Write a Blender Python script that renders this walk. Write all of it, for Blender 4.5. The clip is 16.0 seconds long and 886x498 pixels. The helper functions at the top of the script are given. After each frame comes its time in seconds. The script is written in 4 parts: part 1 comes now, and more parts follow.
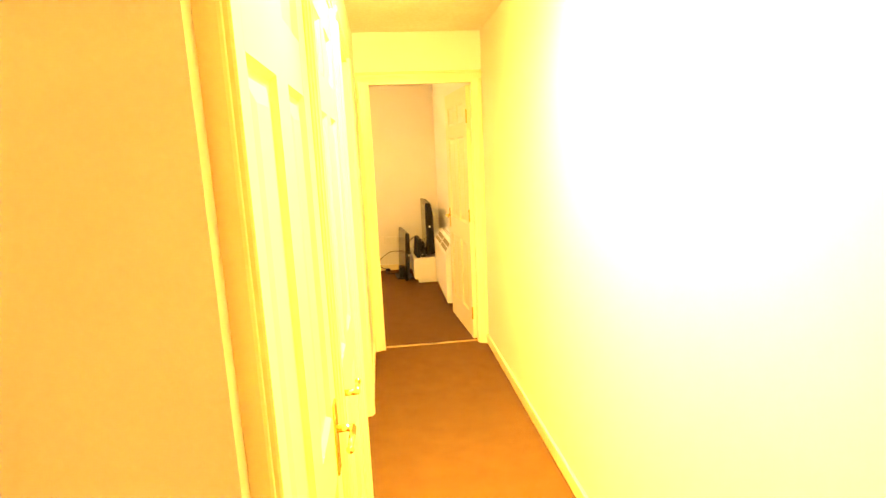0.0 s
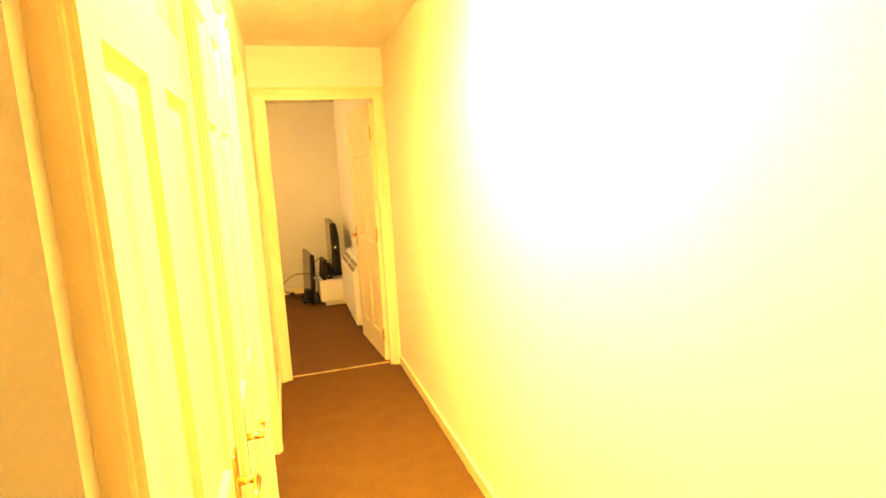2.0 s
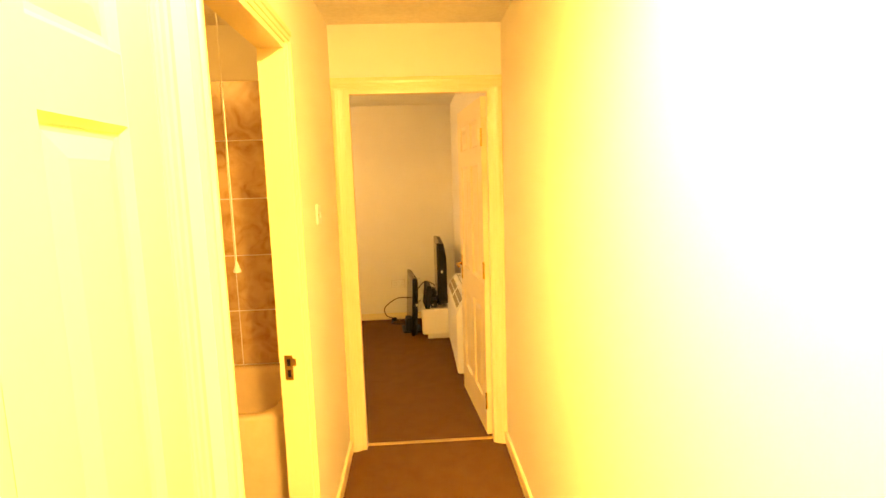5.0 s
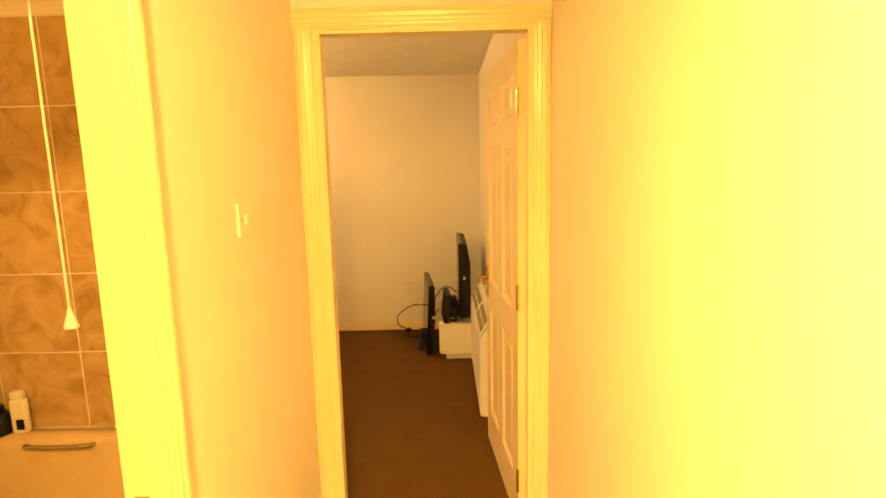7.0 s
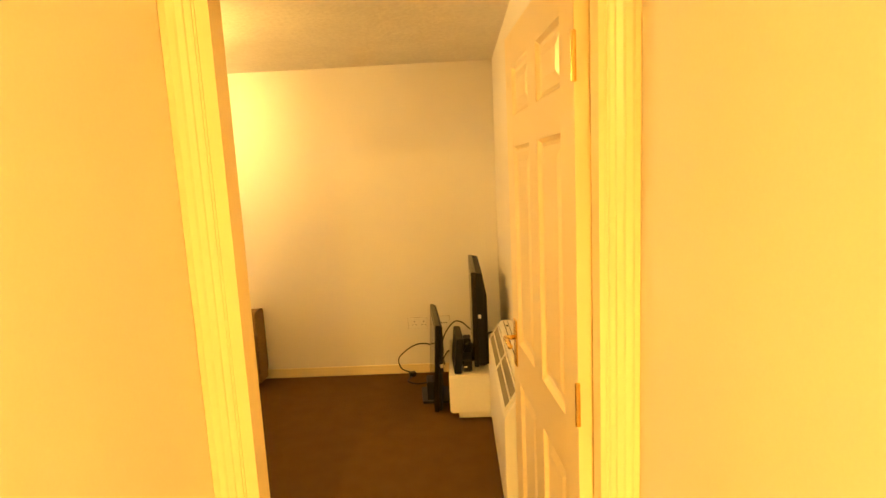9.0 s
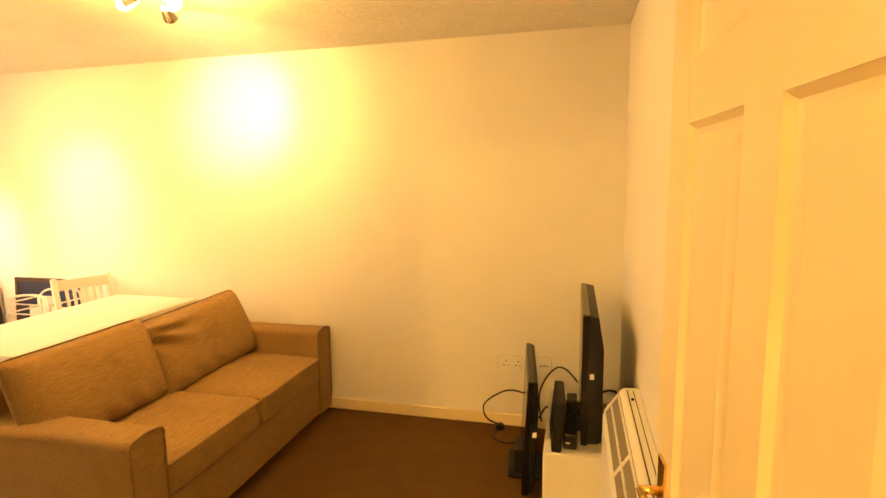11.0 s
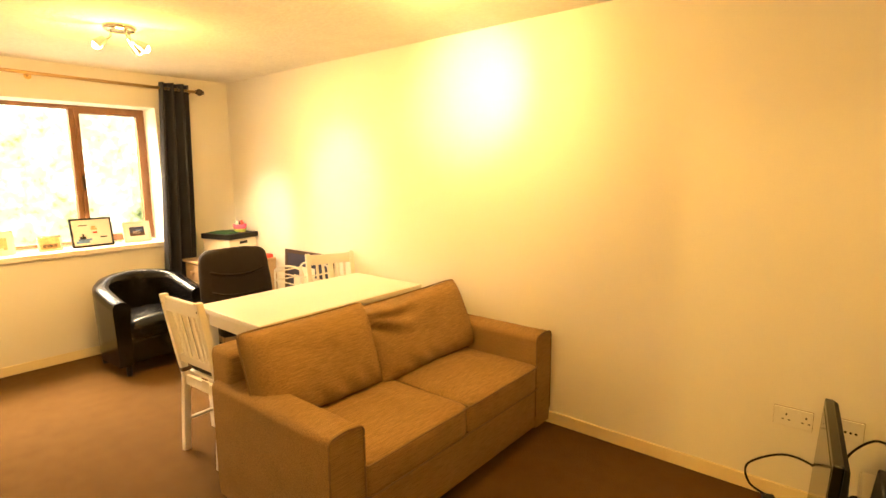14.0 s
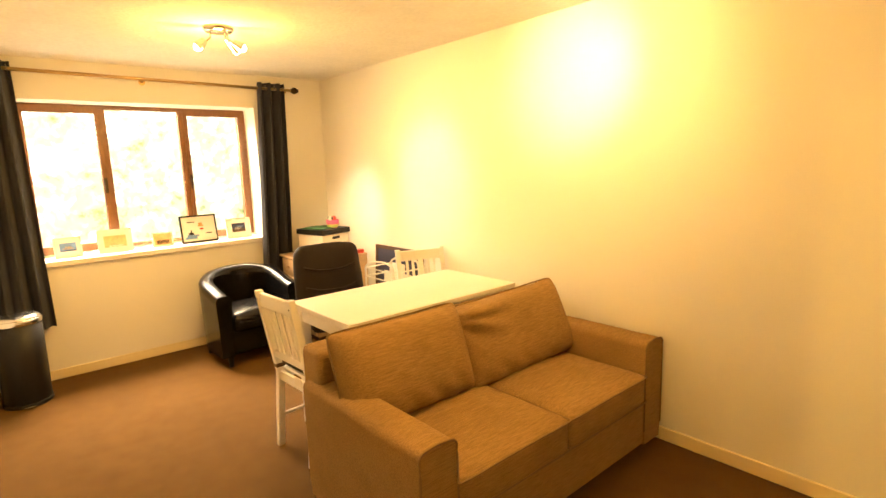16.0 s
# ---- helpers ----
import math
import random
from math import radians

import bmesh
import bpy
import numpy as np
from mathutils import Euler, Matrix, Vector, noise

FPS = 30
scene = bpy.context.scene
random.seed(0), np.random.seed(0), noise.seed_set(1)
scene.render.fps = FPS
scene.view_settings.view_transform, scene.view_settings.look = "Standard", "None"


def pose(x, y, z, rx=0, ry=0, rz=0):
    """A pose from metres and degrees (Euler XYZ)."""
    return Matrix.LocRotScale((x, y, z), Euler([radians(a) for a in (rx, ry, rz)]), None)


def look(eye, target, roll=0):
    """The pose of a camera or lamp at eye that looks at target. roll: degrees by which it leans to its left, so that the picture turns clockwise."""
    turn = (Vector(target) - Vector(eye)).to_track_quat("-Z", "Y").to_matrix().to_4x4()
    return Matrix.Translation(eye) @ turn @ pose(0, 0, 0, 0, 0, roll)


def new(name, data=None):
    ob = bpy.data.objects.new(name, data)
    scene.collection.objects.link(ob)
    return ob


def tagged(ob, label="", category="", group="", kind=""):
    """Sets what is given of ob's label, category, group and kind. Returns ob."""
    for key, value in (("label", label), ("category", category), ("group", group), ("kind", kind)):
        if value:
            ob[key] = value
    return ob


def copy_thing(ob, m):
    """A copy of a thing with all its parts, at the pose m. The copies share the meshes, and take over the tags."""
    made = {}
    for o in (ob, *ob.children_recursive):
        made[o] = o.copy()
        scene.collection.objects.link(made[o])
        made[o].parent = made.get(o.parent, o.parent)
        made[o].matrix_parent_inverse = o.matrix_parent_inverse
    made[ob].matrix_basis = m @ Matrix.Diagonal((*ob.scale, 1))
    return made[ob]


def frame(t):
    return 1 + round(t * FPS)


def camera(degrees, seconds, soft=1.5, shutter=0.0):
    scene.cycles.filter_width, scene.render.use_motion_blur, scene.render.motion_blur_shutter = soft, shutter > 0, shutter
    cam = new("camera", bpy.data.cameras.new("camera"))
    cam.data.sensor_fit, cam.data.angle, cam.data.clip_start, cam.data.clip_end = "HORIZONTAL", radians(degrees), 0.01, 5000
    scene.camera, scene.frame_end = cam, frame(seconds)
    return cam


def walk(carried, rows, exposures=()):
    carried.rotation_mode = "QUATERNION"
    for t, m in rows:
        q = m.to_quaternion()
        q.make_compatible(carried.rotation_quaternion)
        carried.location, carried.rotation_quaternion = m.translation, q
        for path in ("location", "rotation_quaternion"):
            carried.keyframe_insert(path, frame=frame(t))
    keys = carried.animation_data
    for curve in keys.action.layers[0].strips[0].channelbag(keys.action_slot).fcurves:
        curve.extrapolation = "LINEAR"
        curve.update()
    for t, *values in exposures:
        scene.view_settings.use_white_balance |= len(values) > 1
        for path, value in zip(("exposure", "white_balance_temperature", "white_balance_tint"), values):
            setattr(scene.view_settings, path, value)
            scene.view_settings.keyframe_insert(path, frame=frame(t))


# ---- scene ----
cam = camera(80.4, 16.0)
PATH = [
    (0, (-0.758, -3.895, 1.484), (-0.544, -1.939, 1.125), -2.5),
    (0.5, (-0.83, -3.858, 1.476), (-0.429, -1.924, 1.152), -4.2),
    (1, (-0.823, -3.846, 1.477), (-0.297, -1.94, 1.154), -3.3),
    (1.5, (-0.794, -3.839, 1.48), (-0.228, -1.945, 1.163), -2.5),
    (2, (-0.758, -3.82, 1.475), (-0.192, -1.925, 1.168), -3.0),
    (2.5, (-0.663, -3.756, 1.47), (-0.27, -1.811, 1.222), -3.4),
    (3, (-0.539, -3.697, 1.484), (-0.372, -1.716, 1.259), -2.2),
    (3.5, (-0.484, -3.608, 1.486), (-0.39, -1.628, 1.224), -3.0),
    (4, (-0.497, -3.373, 1.485), (-0.42, -1.393, 1.213), -2.1),
    (4.2, (-0.497, -3.274, 1.492), (-0.363, -1.295, 1.234), -1.7),
    (6.3, (-0.442, -2.273, 1.519), (-0.394, -0.29, 1.266), -2.1),
    (6.5, (-0.425, -2.201, 1.501), (-0.364, -0.221, 1.224), -2.4),
    (7, (-0.384, -1.927, 1.508), (-0.396, 0.05, 1.205), -1.3),
    (7.5, (-0.341, -1.71, 1.507), (-0.416, 0.267, 1.217), -1.9),
    (8, (-0.405, -1.442, 1.51), (-0.41, 0.532, 1.185), -1.5),
    (8.2, (-0.389, -1.378, 1.515), (-0.37, 0.597, 1.203), -2.6),
    (10.3, (-0.349, -0.427, 1.524), (-0.598, 1.54, 1.262), -2.1),
    (10.5, (-0.355, -0.365, 1.52), (-0.634, 1.598, 1.26), -2.2),
    (11, (-0.336, -0.196, 1.521), (-0.819, 1.727, 1.258), -0.8),
    (11.5, (-0.321, -0.073, 1.513), (-1.11, 1.744, 1.233), 0.4),
    (12, (-0.383, 0.025, 1.513), (-1.23, 1.815, 1.231), -1.8),
    (12.5, (-0.421, 0.095, 1.532), (-1.28, 1.879, 1.249), -2.2),
    (13, (-0.455, 0.165, 1.527), (-1.511, 1.839, 1.24), -0.7),
    (13.5, (-0.476, 0.21, 1.519), (-1.643, 1.807, 1.227), -0.2),
    (14, (-0.493, 0.221, 1.515), (-1.756, 1.741, 1.21), -0.5),
    (14.5, (-0.507, 0.231, 1.518), (-1.919, 1.612, 1.201), -0.8),
    (15, (-0.533, 0.249, 1.512), (-2.013, 1.555, 1.188), -1.2),
    (15.5, (-0.594, 0.271, 1.512), (-2.08, 1.571, 1.192), -2.7),
    (16, (-0.643, 0.332, 1.505), (-2.142, 1.616, 1.182), -2.0),
]
EXPOSURES = [(0.0, 0.72, 6450, 10), (0.6, 0.45, 6450, 10), (1.2, 0.33, 6450, 11), (4.2, 0.22, 6500, 14), (6.3, -0.14, 6700, 19), (7.2, -0.11, 6800, 15), (8.2, -0.03, 6800, 8), (10.3, 0.1, 6800, 18), (11.5, 0.18, 6600, 14), (13.0, 0.2, 6500, 11), (14.0, 0.1, 6500, 12), (16.0, 0.05, 6500, 13)]
walk(cam, [(t, look(eye, target, roll)) for t, eye, target, roll in PATH], EXPOSURES)

# ---- light ----
TUNGSTEN = (1.0, 0.56, 0.125)
HALL_TUNGSTEN = (1.0, 0.575, 0.12)


def lamp(name, kind, energy, m, color=TUNGSTEN, size=0.03, cone=80, blend=0.8):
    data = bpy.data.lights.new(name, kind)
    data.energy, data.color = energy, color
    if kind == "SPOT":
        data.shadow_soft_size, data.spot_size, data.spot_blend = size, radians(cone), blend
    elif kind == "POINT":
        data.shadow_soft_size = size
    ob = new(name, data)
    ob.matrix_world = m
    return ob


world = bpy.data.worlds.new("sky")
scene.world = world
world.use_nodes = True
sky = world.node_tree.nodes.new("ShaderNodeTexSky")
sky.sky_type, sky.sun_disc = "NISHITA", False
sky.sun_elevation, sky.sun_rotation = radians(40), radians(200)
world.node_tree.links.new(sky.outputs[0], world.node_tree.nodes["Background"].inputs[0])
world.node_tree.nodes["Background"].inputs[1].default_value = 0.1
sun_data = bpy.data.lights.new("sun", "SUN")
sun_data.energy, sun_data.angle, sun_data.color = 0.8, radians(12), (1, 0.95, 0.88)
sun = new("sun", sun_data)
sun.matrix_world = look((0, 0, 10), (3, -6, 4))

# daylight from the sky above the garden, falling through the window
window_light = bpy.data.lights.new("window_daylight", "AREA")
window_light.shape, window_light.size, window_light.size_y = "RECTANGLE", 2.4, 1.2
window_light.energy, window_light.color = 980, (1.0, 0.77, 0.47)
window_lamp = new("window_daylight", window_light)
window_lamp.matrix_world = look((-6.75, 1.38, 2.95), (-4.4, 1.35, 0.9))

# spot heads of the two living room fittings and of the hall fitting
CORE = (1.0, 0.80, 0.48)
SOFT = (1.0, 0.62, 0.19)
lamp("spot_sofa", "SPOT", 62, look((-2.04, 1.87, 2.15), (-2.46, 2.907, 1.90)), color=SOFT, cone=112, blend=1.0)
lamp("spot_sofa_core", "SPOT", 86, look((-2.04, 1.87, 2.15), (-2.46, 2.907, 1.97)), color=CORE, cone=50, blend=1.0)
lamp("spot_room", "SPOT", 34, look((-1.93, 1.62, 2.15), (-0.06, 1.2, 1.5)), cone=120, blend=1.0)
lamp("spot_table", "SPOT", 65, look((-3.87, 1.63, 2.15), (-3.74, 2.907, 1.38)), color=SOFT, cone=95, blend=1.0)
lamp("spot_table_core", "SPOT", 80, look((-3.87, 1.63, 2.15), (-3.74, 2.907, 1.40)), color=CORE, cone=44, blend=1.0)
lamp("spot_desk", "SPOT", 190, look((-4.02, 1.62, 2.14), (-4.88, 2.907, 0.98)), color=CORE, cone=34, blend=1.0)
lamp("spot_window", "SPOT", 75, look((-3.95, 1.36, 2.14), (-4.5, 0.3, 0.4)), cone=140, blend=1.0)
lamp("bulb_sofa", "POINT", 38, pose(-1.99, 1.70, 2.13), size=0.05)
lamp("bulb_table", "POINT", 26, pose(-3.94, 1.48, 2.13), size=0.05)
lamp("spot_hall_right", "SPOT", 720, look((-0.46, -2.5, 2.2), (0.0, -2.5, 1.5)), color=HALL_TUNGSTEN, cone=160, blend=1.0)
lamp("spot_hall_left", "SPOT", 175, look((-0.46, -2.3, 2.2), (-0.9, -1.7, 1.4)), color=HALL_TUNGSTEN, cone=150, blend=1.0)
# added fill that brightens the lobby by bounce; no fitting head points there
lamp("lobby_fill", "SPOT", 560, look((-0.5, -2.55, 2.2), (-1.0, -5.0, 0.8)), color=HALL_TUNGSTEN, cone=90, blend=1.0)
lamp("bulb_hall", "POINT", 98, pose(-0.46, -2.4, 2.2), color=HALL_TUNGSTEN, size=0.05)
lamp("bath_bulb", "POINT", 17, pose(-1.75, -1.05, 2.22), color=(1.0, 0.50, 0.08), size=0.08)

# ---- materials ----


def nodes_of(name):
    m = bpy.data.materials.new(name)
    m.use_nodes = True
    nt = m.node_tree
    return m, nt, nt.nodes["Principled BSDF"]


def surface(name, color, rough=0.6, metal=0.0, var=0.08, scale=3.0, grain=60.0, grain_var=0.05, bump=0.1, dist=0.002, stretch=(1, 1, 1), coat=0.0, sheen=0.0, spec=0.5):
    """Plain material with large stains, fine grain and fine relief."""
    m, nt, b = nodes_of(name)
    n, l = nt.nodes, nt.links
    tc = n.new("ShaderNodeTexCoord")
    mp = n.new("ShaderNodeMapping")
    mp.inputs["Scale"].default_value = stretch
    l.new(tc.outputs["Object"], mp.inputs[0])
    big, fine = n.new("ShaderNodeTexNoise"), n.new("ShaderNodeTexNoise")
    big.inputs["Scale"].default_value, big.inputs["Detail"].default_value = scale, 4
    fine.inputs["Scale"].default_value, fine.inputs["Detail"].default_value = grain, 3
    l.new(mp.outputs[0], big.inputs["Vector"])
    l.new(mp.outputs[0], fine.inputs["Vector"])
    a1 = n.new("ShaderNodeMapRange")
    a1.inputs[3].default_value, a1.inputs[4].default_value = 1 - 2 * var, 1 + 2 * var
    a2 = n.new("ShaderNodeMapRange")
    a2.inputs[3].default_value, a2.inputs[4].default_value = 1 - 2 * grain_var, 1 + 2 * grain_var
    l.new(big.outputs["Fac"], a1.inputs[0])
    l.new(fine.outputs["Fac"], a2.inputs[0])
    mul = n.new("ShaderNodeMath")
    mul.operation = "MULTIPLY"
    l.new(a1.outputs[0], mul.inputs[0])
    l.new(a2.outputs[0], mul.inputs[1])
    v = n.new("ShaderNodeVectorMath")
    v.operation = "SCALE"
    v.inputs[0].default_value = color
    l.new(mul.outputs[0], v.inputs["Scale"])
    l.new(v.outputs[0], b.inputs["Base Color"])
    b.inputs["Roughness"].default_value, b.inputs["Metallic"].default_value = rough, metal
    b.inputs["Coat Weight"].default_value, b.inputs["Sheen Weight"].default_value = coat, sheen
    b.inputs["Specular IOR Level"].default_value = spec
    bp = n.new("ShaderNodeBump")
    bp.inputs["Strength"].default_value, bp.inputs["Distance"].default_value = bump, dist
    l.new(fine.outputs["Fac"], bp.inputs["Height"])
    l.new(bp.outputs[0], b.inputs["Normal"])
    return m


def glow(name, color, strength):
    m, nt, b = nodes_of(name)
    b.inputs["Base Color"].default_value = (*color, 1)
    b.inputs["Emission Color"].default_value = (*color, 1)
    b.inputs["Emission Strength"].default_value = strength
    return m


def carpet_material():
    m = surface("brown carpet", (0.114, 0.0585, 0.0152), rough=0.95, var=0.10, scale=9, grain=330, grain_var=0.4, bump=0.9, dist=0.006, sheen=0.0, spec=0.1)
    return m


def fabric_material():
    """Beige chenille: fine horizontal slub threads, broken by a cross weave and worn patches."""
    m, nt, b = nodes_of("beige chenille")
    n, l = nt.nodes, nt.links
    tc = n.new("ShaderNodeTexCoord")

    def noise_at(stretch, scale, detail, rough=0.6):
        mp, no = n.new("ShaderNodeMapping"), n.new("ShaderNodeTexNoise")
        mp.inputs["Scale"].default_value = stretch
        no.inputs["Scale"].default_value, no.inputs["Detail"].default_value, no.inputs["Roughness"].default_value = scale, detail, rough
        l.new(tc.outputs["Object"], mp.inputs[0])
        l.new(mp.outputs[0], no.inputs["Vector"])
        return no.outputs["Fac"]

    def spread(fac, lo, hi, a=0.3, c=0.7):
        mr = n.new("ShaderNodeMapRange")
        mr.inputs[1].default_value, mr.inputs[2].default_value, mr.inputs[3].default_value, mr.inputs[4].default_value = a, c, lo, hi
        l.new(fac, mr.inputs[0])
        return mr.outputs[0]

    def times(p, q):
        mu = n.new("ShaderNodeMath")
        mu.operation = "MULTIPLY"
        l.new(p, mu.inputs[0])
        l.new(q, mu.inputs[1])
        return mu.outputs[0]

    slub = noise_at((1.7, 0.14, 1.9), 105, 4)
    cross = noise_at((1, 1, 1), 240, 2)
    patch = noise_at((1, 1, 1), 5, 5)
    shade = times(times(spread(slub, 0.80, 1.20), spread(cross, 0.9, 1.1)), spread(patch, 0.92, 1.08))
    v = n.new("ShaderNodeVectorMath")
    v.operation = "SCALE"
    v.inputs[0].default_value = (0.312, 0.194, 0.078)
    l.new(shade, v.inputs["Scale"])
    l.new(v.outputs[0], b.inputs["Base Color"])
    b.inputs["Roughness"].default_value, b.inputs["Specular IOR Level"].default_value = 0.92, 0.12
    bp = n.new("ShaderNodeBump")
    bp.inputs["Strength"].default_value, bp.inputs["Distance"].default_value = 0.7, 0.004
    l.new(slub, bp.inputs["Height"])
    l.new(bp.outputs[0], b.inputs["Normal"])
    return m


def tile_material():
    m, nt, b = nodes_of("beige marble tile")
    n, l = nt.nodes, nt.links
    tc, info = n.new("ShaderNodeTexCoord"), n.new("ShaderNodeObjectInfo")
    add = n.new("ShaderNodeVectorMath")
    add.operation = "MULTIPLY_ADD"
    add.inputs[1].default_value = (1, 1, 1)
    sc = n.new("ShaderNodeVectorMath")
    sc.operation = "SCALE"
    sc.inputs[0].default_value = (9, 5, 7)
    l.new(info.outputs["Random"], sc.inputs["Scale"])
    l.new(tc.outputs["Object"], add.inputs[0])
    l.new(sc.outputs[0], add.inputs[2])
    no = n.new("ShaderNodeTexNoise")
    no.inputs["Scale"].default_value, no.inputs["Detail"].default_value, no.inputs["Distortion"].default_value = 10, 10, 1.4
    l.new(add.outputs[0], no.inputs["Vector"])
    cr = n.new("ShaderNodeValToRGB")
    cr.color_ramp.elements[0].position, cr.color_ramp.elements[0].color = 0.3, (0.38, 0.235, 0.11, 1)
    cr.color_ramp.elements[1].position, cr.color_ramp.elements[1].color = 0.68, (0.57, 0.40, 0.23, 1)
    e = cr.color_ramp.elements.new(0.48)
    e.color = (0.49, 0.335, 0.185, 1)
    l.new(no.outputs["Fac"], cr.inputs[0])
    l.new(cr.outputs[0], b.inputs["Base Color"])
    b.inputs["Roughness"].default_value = 0.25
    return m


def foliage_material():
    """Sunlit leaves and bright sky far outside the window, their light put in as emission."""
    m, nt, b = nodes_of("glowing garden")
    n, l = nt.nodes, nt.links
    tc = n.new("ShaderNodeTexCoord")
    a, c = n.new("ShaderNodeTexNoise"), n.new("ShaderNodeTexNoise")
    a.inputs["Scale"].default_value, a.inputs["Detail"].default_value = 1.6, 9
    a.inputs["Roughness"].default_value = 0.72
    c.inputs["Scale"].default_value, c.inputs["Detail"].default_value = 7.0, 6
    l.new(tc.outputs["Object"], a.inputs["Vector"])
    l.new(tc.outputs["Object"], c.inputs["Vector"])
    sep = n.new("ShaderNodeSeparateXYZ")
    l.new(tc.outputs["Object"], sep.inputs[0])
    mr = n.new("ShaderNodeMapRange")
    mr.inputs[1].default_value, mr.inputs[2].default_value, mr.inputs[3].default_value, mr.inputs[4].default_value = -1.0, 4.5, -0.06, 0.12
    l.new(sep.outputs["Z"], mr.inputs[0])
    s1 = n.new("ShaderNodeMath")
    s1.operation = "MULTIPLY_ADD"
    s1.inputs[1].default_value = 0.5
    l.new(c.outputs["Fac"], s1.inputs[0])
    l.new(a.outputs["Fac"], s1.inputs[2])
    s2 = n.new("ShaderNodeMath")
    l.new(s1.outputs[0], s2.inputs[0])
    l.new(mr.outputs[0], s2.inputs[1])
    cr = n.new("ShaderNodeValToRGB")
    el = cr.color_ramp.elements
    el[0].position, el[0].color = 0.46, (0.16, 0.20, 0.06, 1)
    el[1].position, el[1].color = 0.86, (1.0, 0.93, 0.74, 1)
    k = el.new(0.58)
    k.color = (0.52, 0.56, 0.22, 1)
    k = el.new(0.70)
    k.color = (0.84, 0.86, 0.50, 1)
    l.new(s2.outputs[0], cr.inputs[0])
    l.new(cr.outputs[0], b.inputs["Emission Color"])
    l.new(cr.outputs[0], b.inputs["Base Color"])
    # sky gaps glow several times stronger, to send daylight indoors
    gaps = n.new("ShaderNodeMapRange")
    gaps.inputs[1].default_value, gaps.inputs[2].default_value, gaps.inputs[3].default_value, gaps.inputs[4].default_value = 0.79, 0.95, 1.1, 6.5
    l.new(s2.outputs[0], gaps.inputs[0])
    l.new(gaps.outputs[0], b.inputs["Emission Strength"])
    return m


WALL = surface("cream wall paint", (0.80, 0.76, 0.68), rough=0.75, var=0.02, scale=1.5, grain=160, grain_var=0.012, bump=0.12, dist=0.002, spec=0.25)
CEIL = surface("textured ceiling paint", (0.80, 0.77, 0.70), rough=0.85, var=0.04, scale=5, grain=38, grain_var=0.05, bump=0.5, dist=0.008, spec=0.2)
GLOSS = surface("yellowed white gloss paint", (0.80, 0.675, 0.42), rough=0.3, var=0.02, scale=3, grain=90, grain_var=0.01, bump=0.08, dist=0.001)
CARPET = carpet_material()
FABRIC = fabric_material()
PIPING = surface("dark beige piping", (0.22, 0.135, 0.058), rough=0.9, grain=200)
TILE = tile_material()
GROUT = surface("pale grout", (0.72, 0.66, 0.58), rough=0.9, grain=300)
LEATHER = surface("black leather", (0.006, 0.0055, 0.006), rough=0.17, var=0.1, grain=240, grain_var=0.1, bump=0.12, dist=0.001, spec=0.28)
BROWN_LEATHER = surface("dark brown leather", (0.013, 0.008, 0.005), rough=0.5, var=0.12, grain=200, grain_var=0.1, bump=0.3, dist=0.002, spec=0.18)
FRAME_WOOD = surface("brown window wood", (0.20, 0.085, 0.03), rough=0.4, var=0.12, scale=4, grain=18, grain_var=0.15, bump=0.1, stretch=(8, 8, 1))
PINE = surface("pale pine", (0.50, 0.33, 0.17), rough=0.45, var=0.08, scale=4, grain=22, grain_var=0.1, bump=0.08, stretch=(1, 8, 8))
WHITE_WOOD = surface("white painted wood", (0.80, 0.76, 0.68), rough=0.38, var=0.03, grain=60, grain_var=0.02, bump=0.06)
CURTAIN = surface("dark blue curtain cloth", (0.022, 0.023, 0.034), rough=0.9, var=0.1, grain=420, grain_var=0.15, bump=0.4, dist=0.001, sheen=0.1)
BRASS = surface("polished brass", (0.80, 0.56, 0.22), rough=0.2, metal=1.0, var=0.05, grain=80, grain_var=0.03, bump=0.02)
OLD_BRASS = surface("dull brass pole", (0.50, 0.33, 0.13), rough=0.32, metal=1.0, var=0.08, grain=60, grain_var=0.05, bump=0.03)
DARK_METAL = surface("dark bronze metal", (0.05, 0.035, 0.025), rough=0.4, metal=0.7, var=0.08)
CHROME = surface("brushed steel", (0.62, 0.60, 0.57), rough=0.22, metal=1.0, var=0.03, grain=60, grain_var=0.03, bump=0.02)
PLASTIC = surface("white plastic", (0.78, 0.75, 0.68), rough=0.4, var=0.02, grain=150, grain_var=0.01, bump=0.03)
BLACK = surface("black plastic", (0.008, 0.0075, 0.0075), rough=0.45, spec=0.3, var=0.1, grain=200, grain_var=0.1, bump=0.15, dist=0.001)
BLACK_GLOSS = surface("gloss black plastic", (0.006, 0.006, 0.006), rough=0.22, var=0.05, grain=80, grain_var=0.02, bump=0.02)
SCREEN = surface("dark screen", (0.012, 0.012, 0.014), rough=0.15, var=0.02, bump=0.0)
GREY = surface("dark grey plastic", (0.013, 0.012, 0.011), rough=0.5, spec=0.22, var=0.06, grain=150, bump=0.1, dist=0.001)
SLATE = surface("dark slate tile", (0.06, 0.052, 0.045), rough=0.45, var=0.15, scale=9, grain=90, grain_var=0.12, bump=0.2)
TUB = surface("cream acrylic", (0.62, 0.48, 0.31), rough=0.18, var=0.02, bump=0.0, grain=20)
GARDEN = foliage_material()
BULB = glow("lit bulb", (1.0, 0.72, 0.36), 30)

# ---- building blocks ----


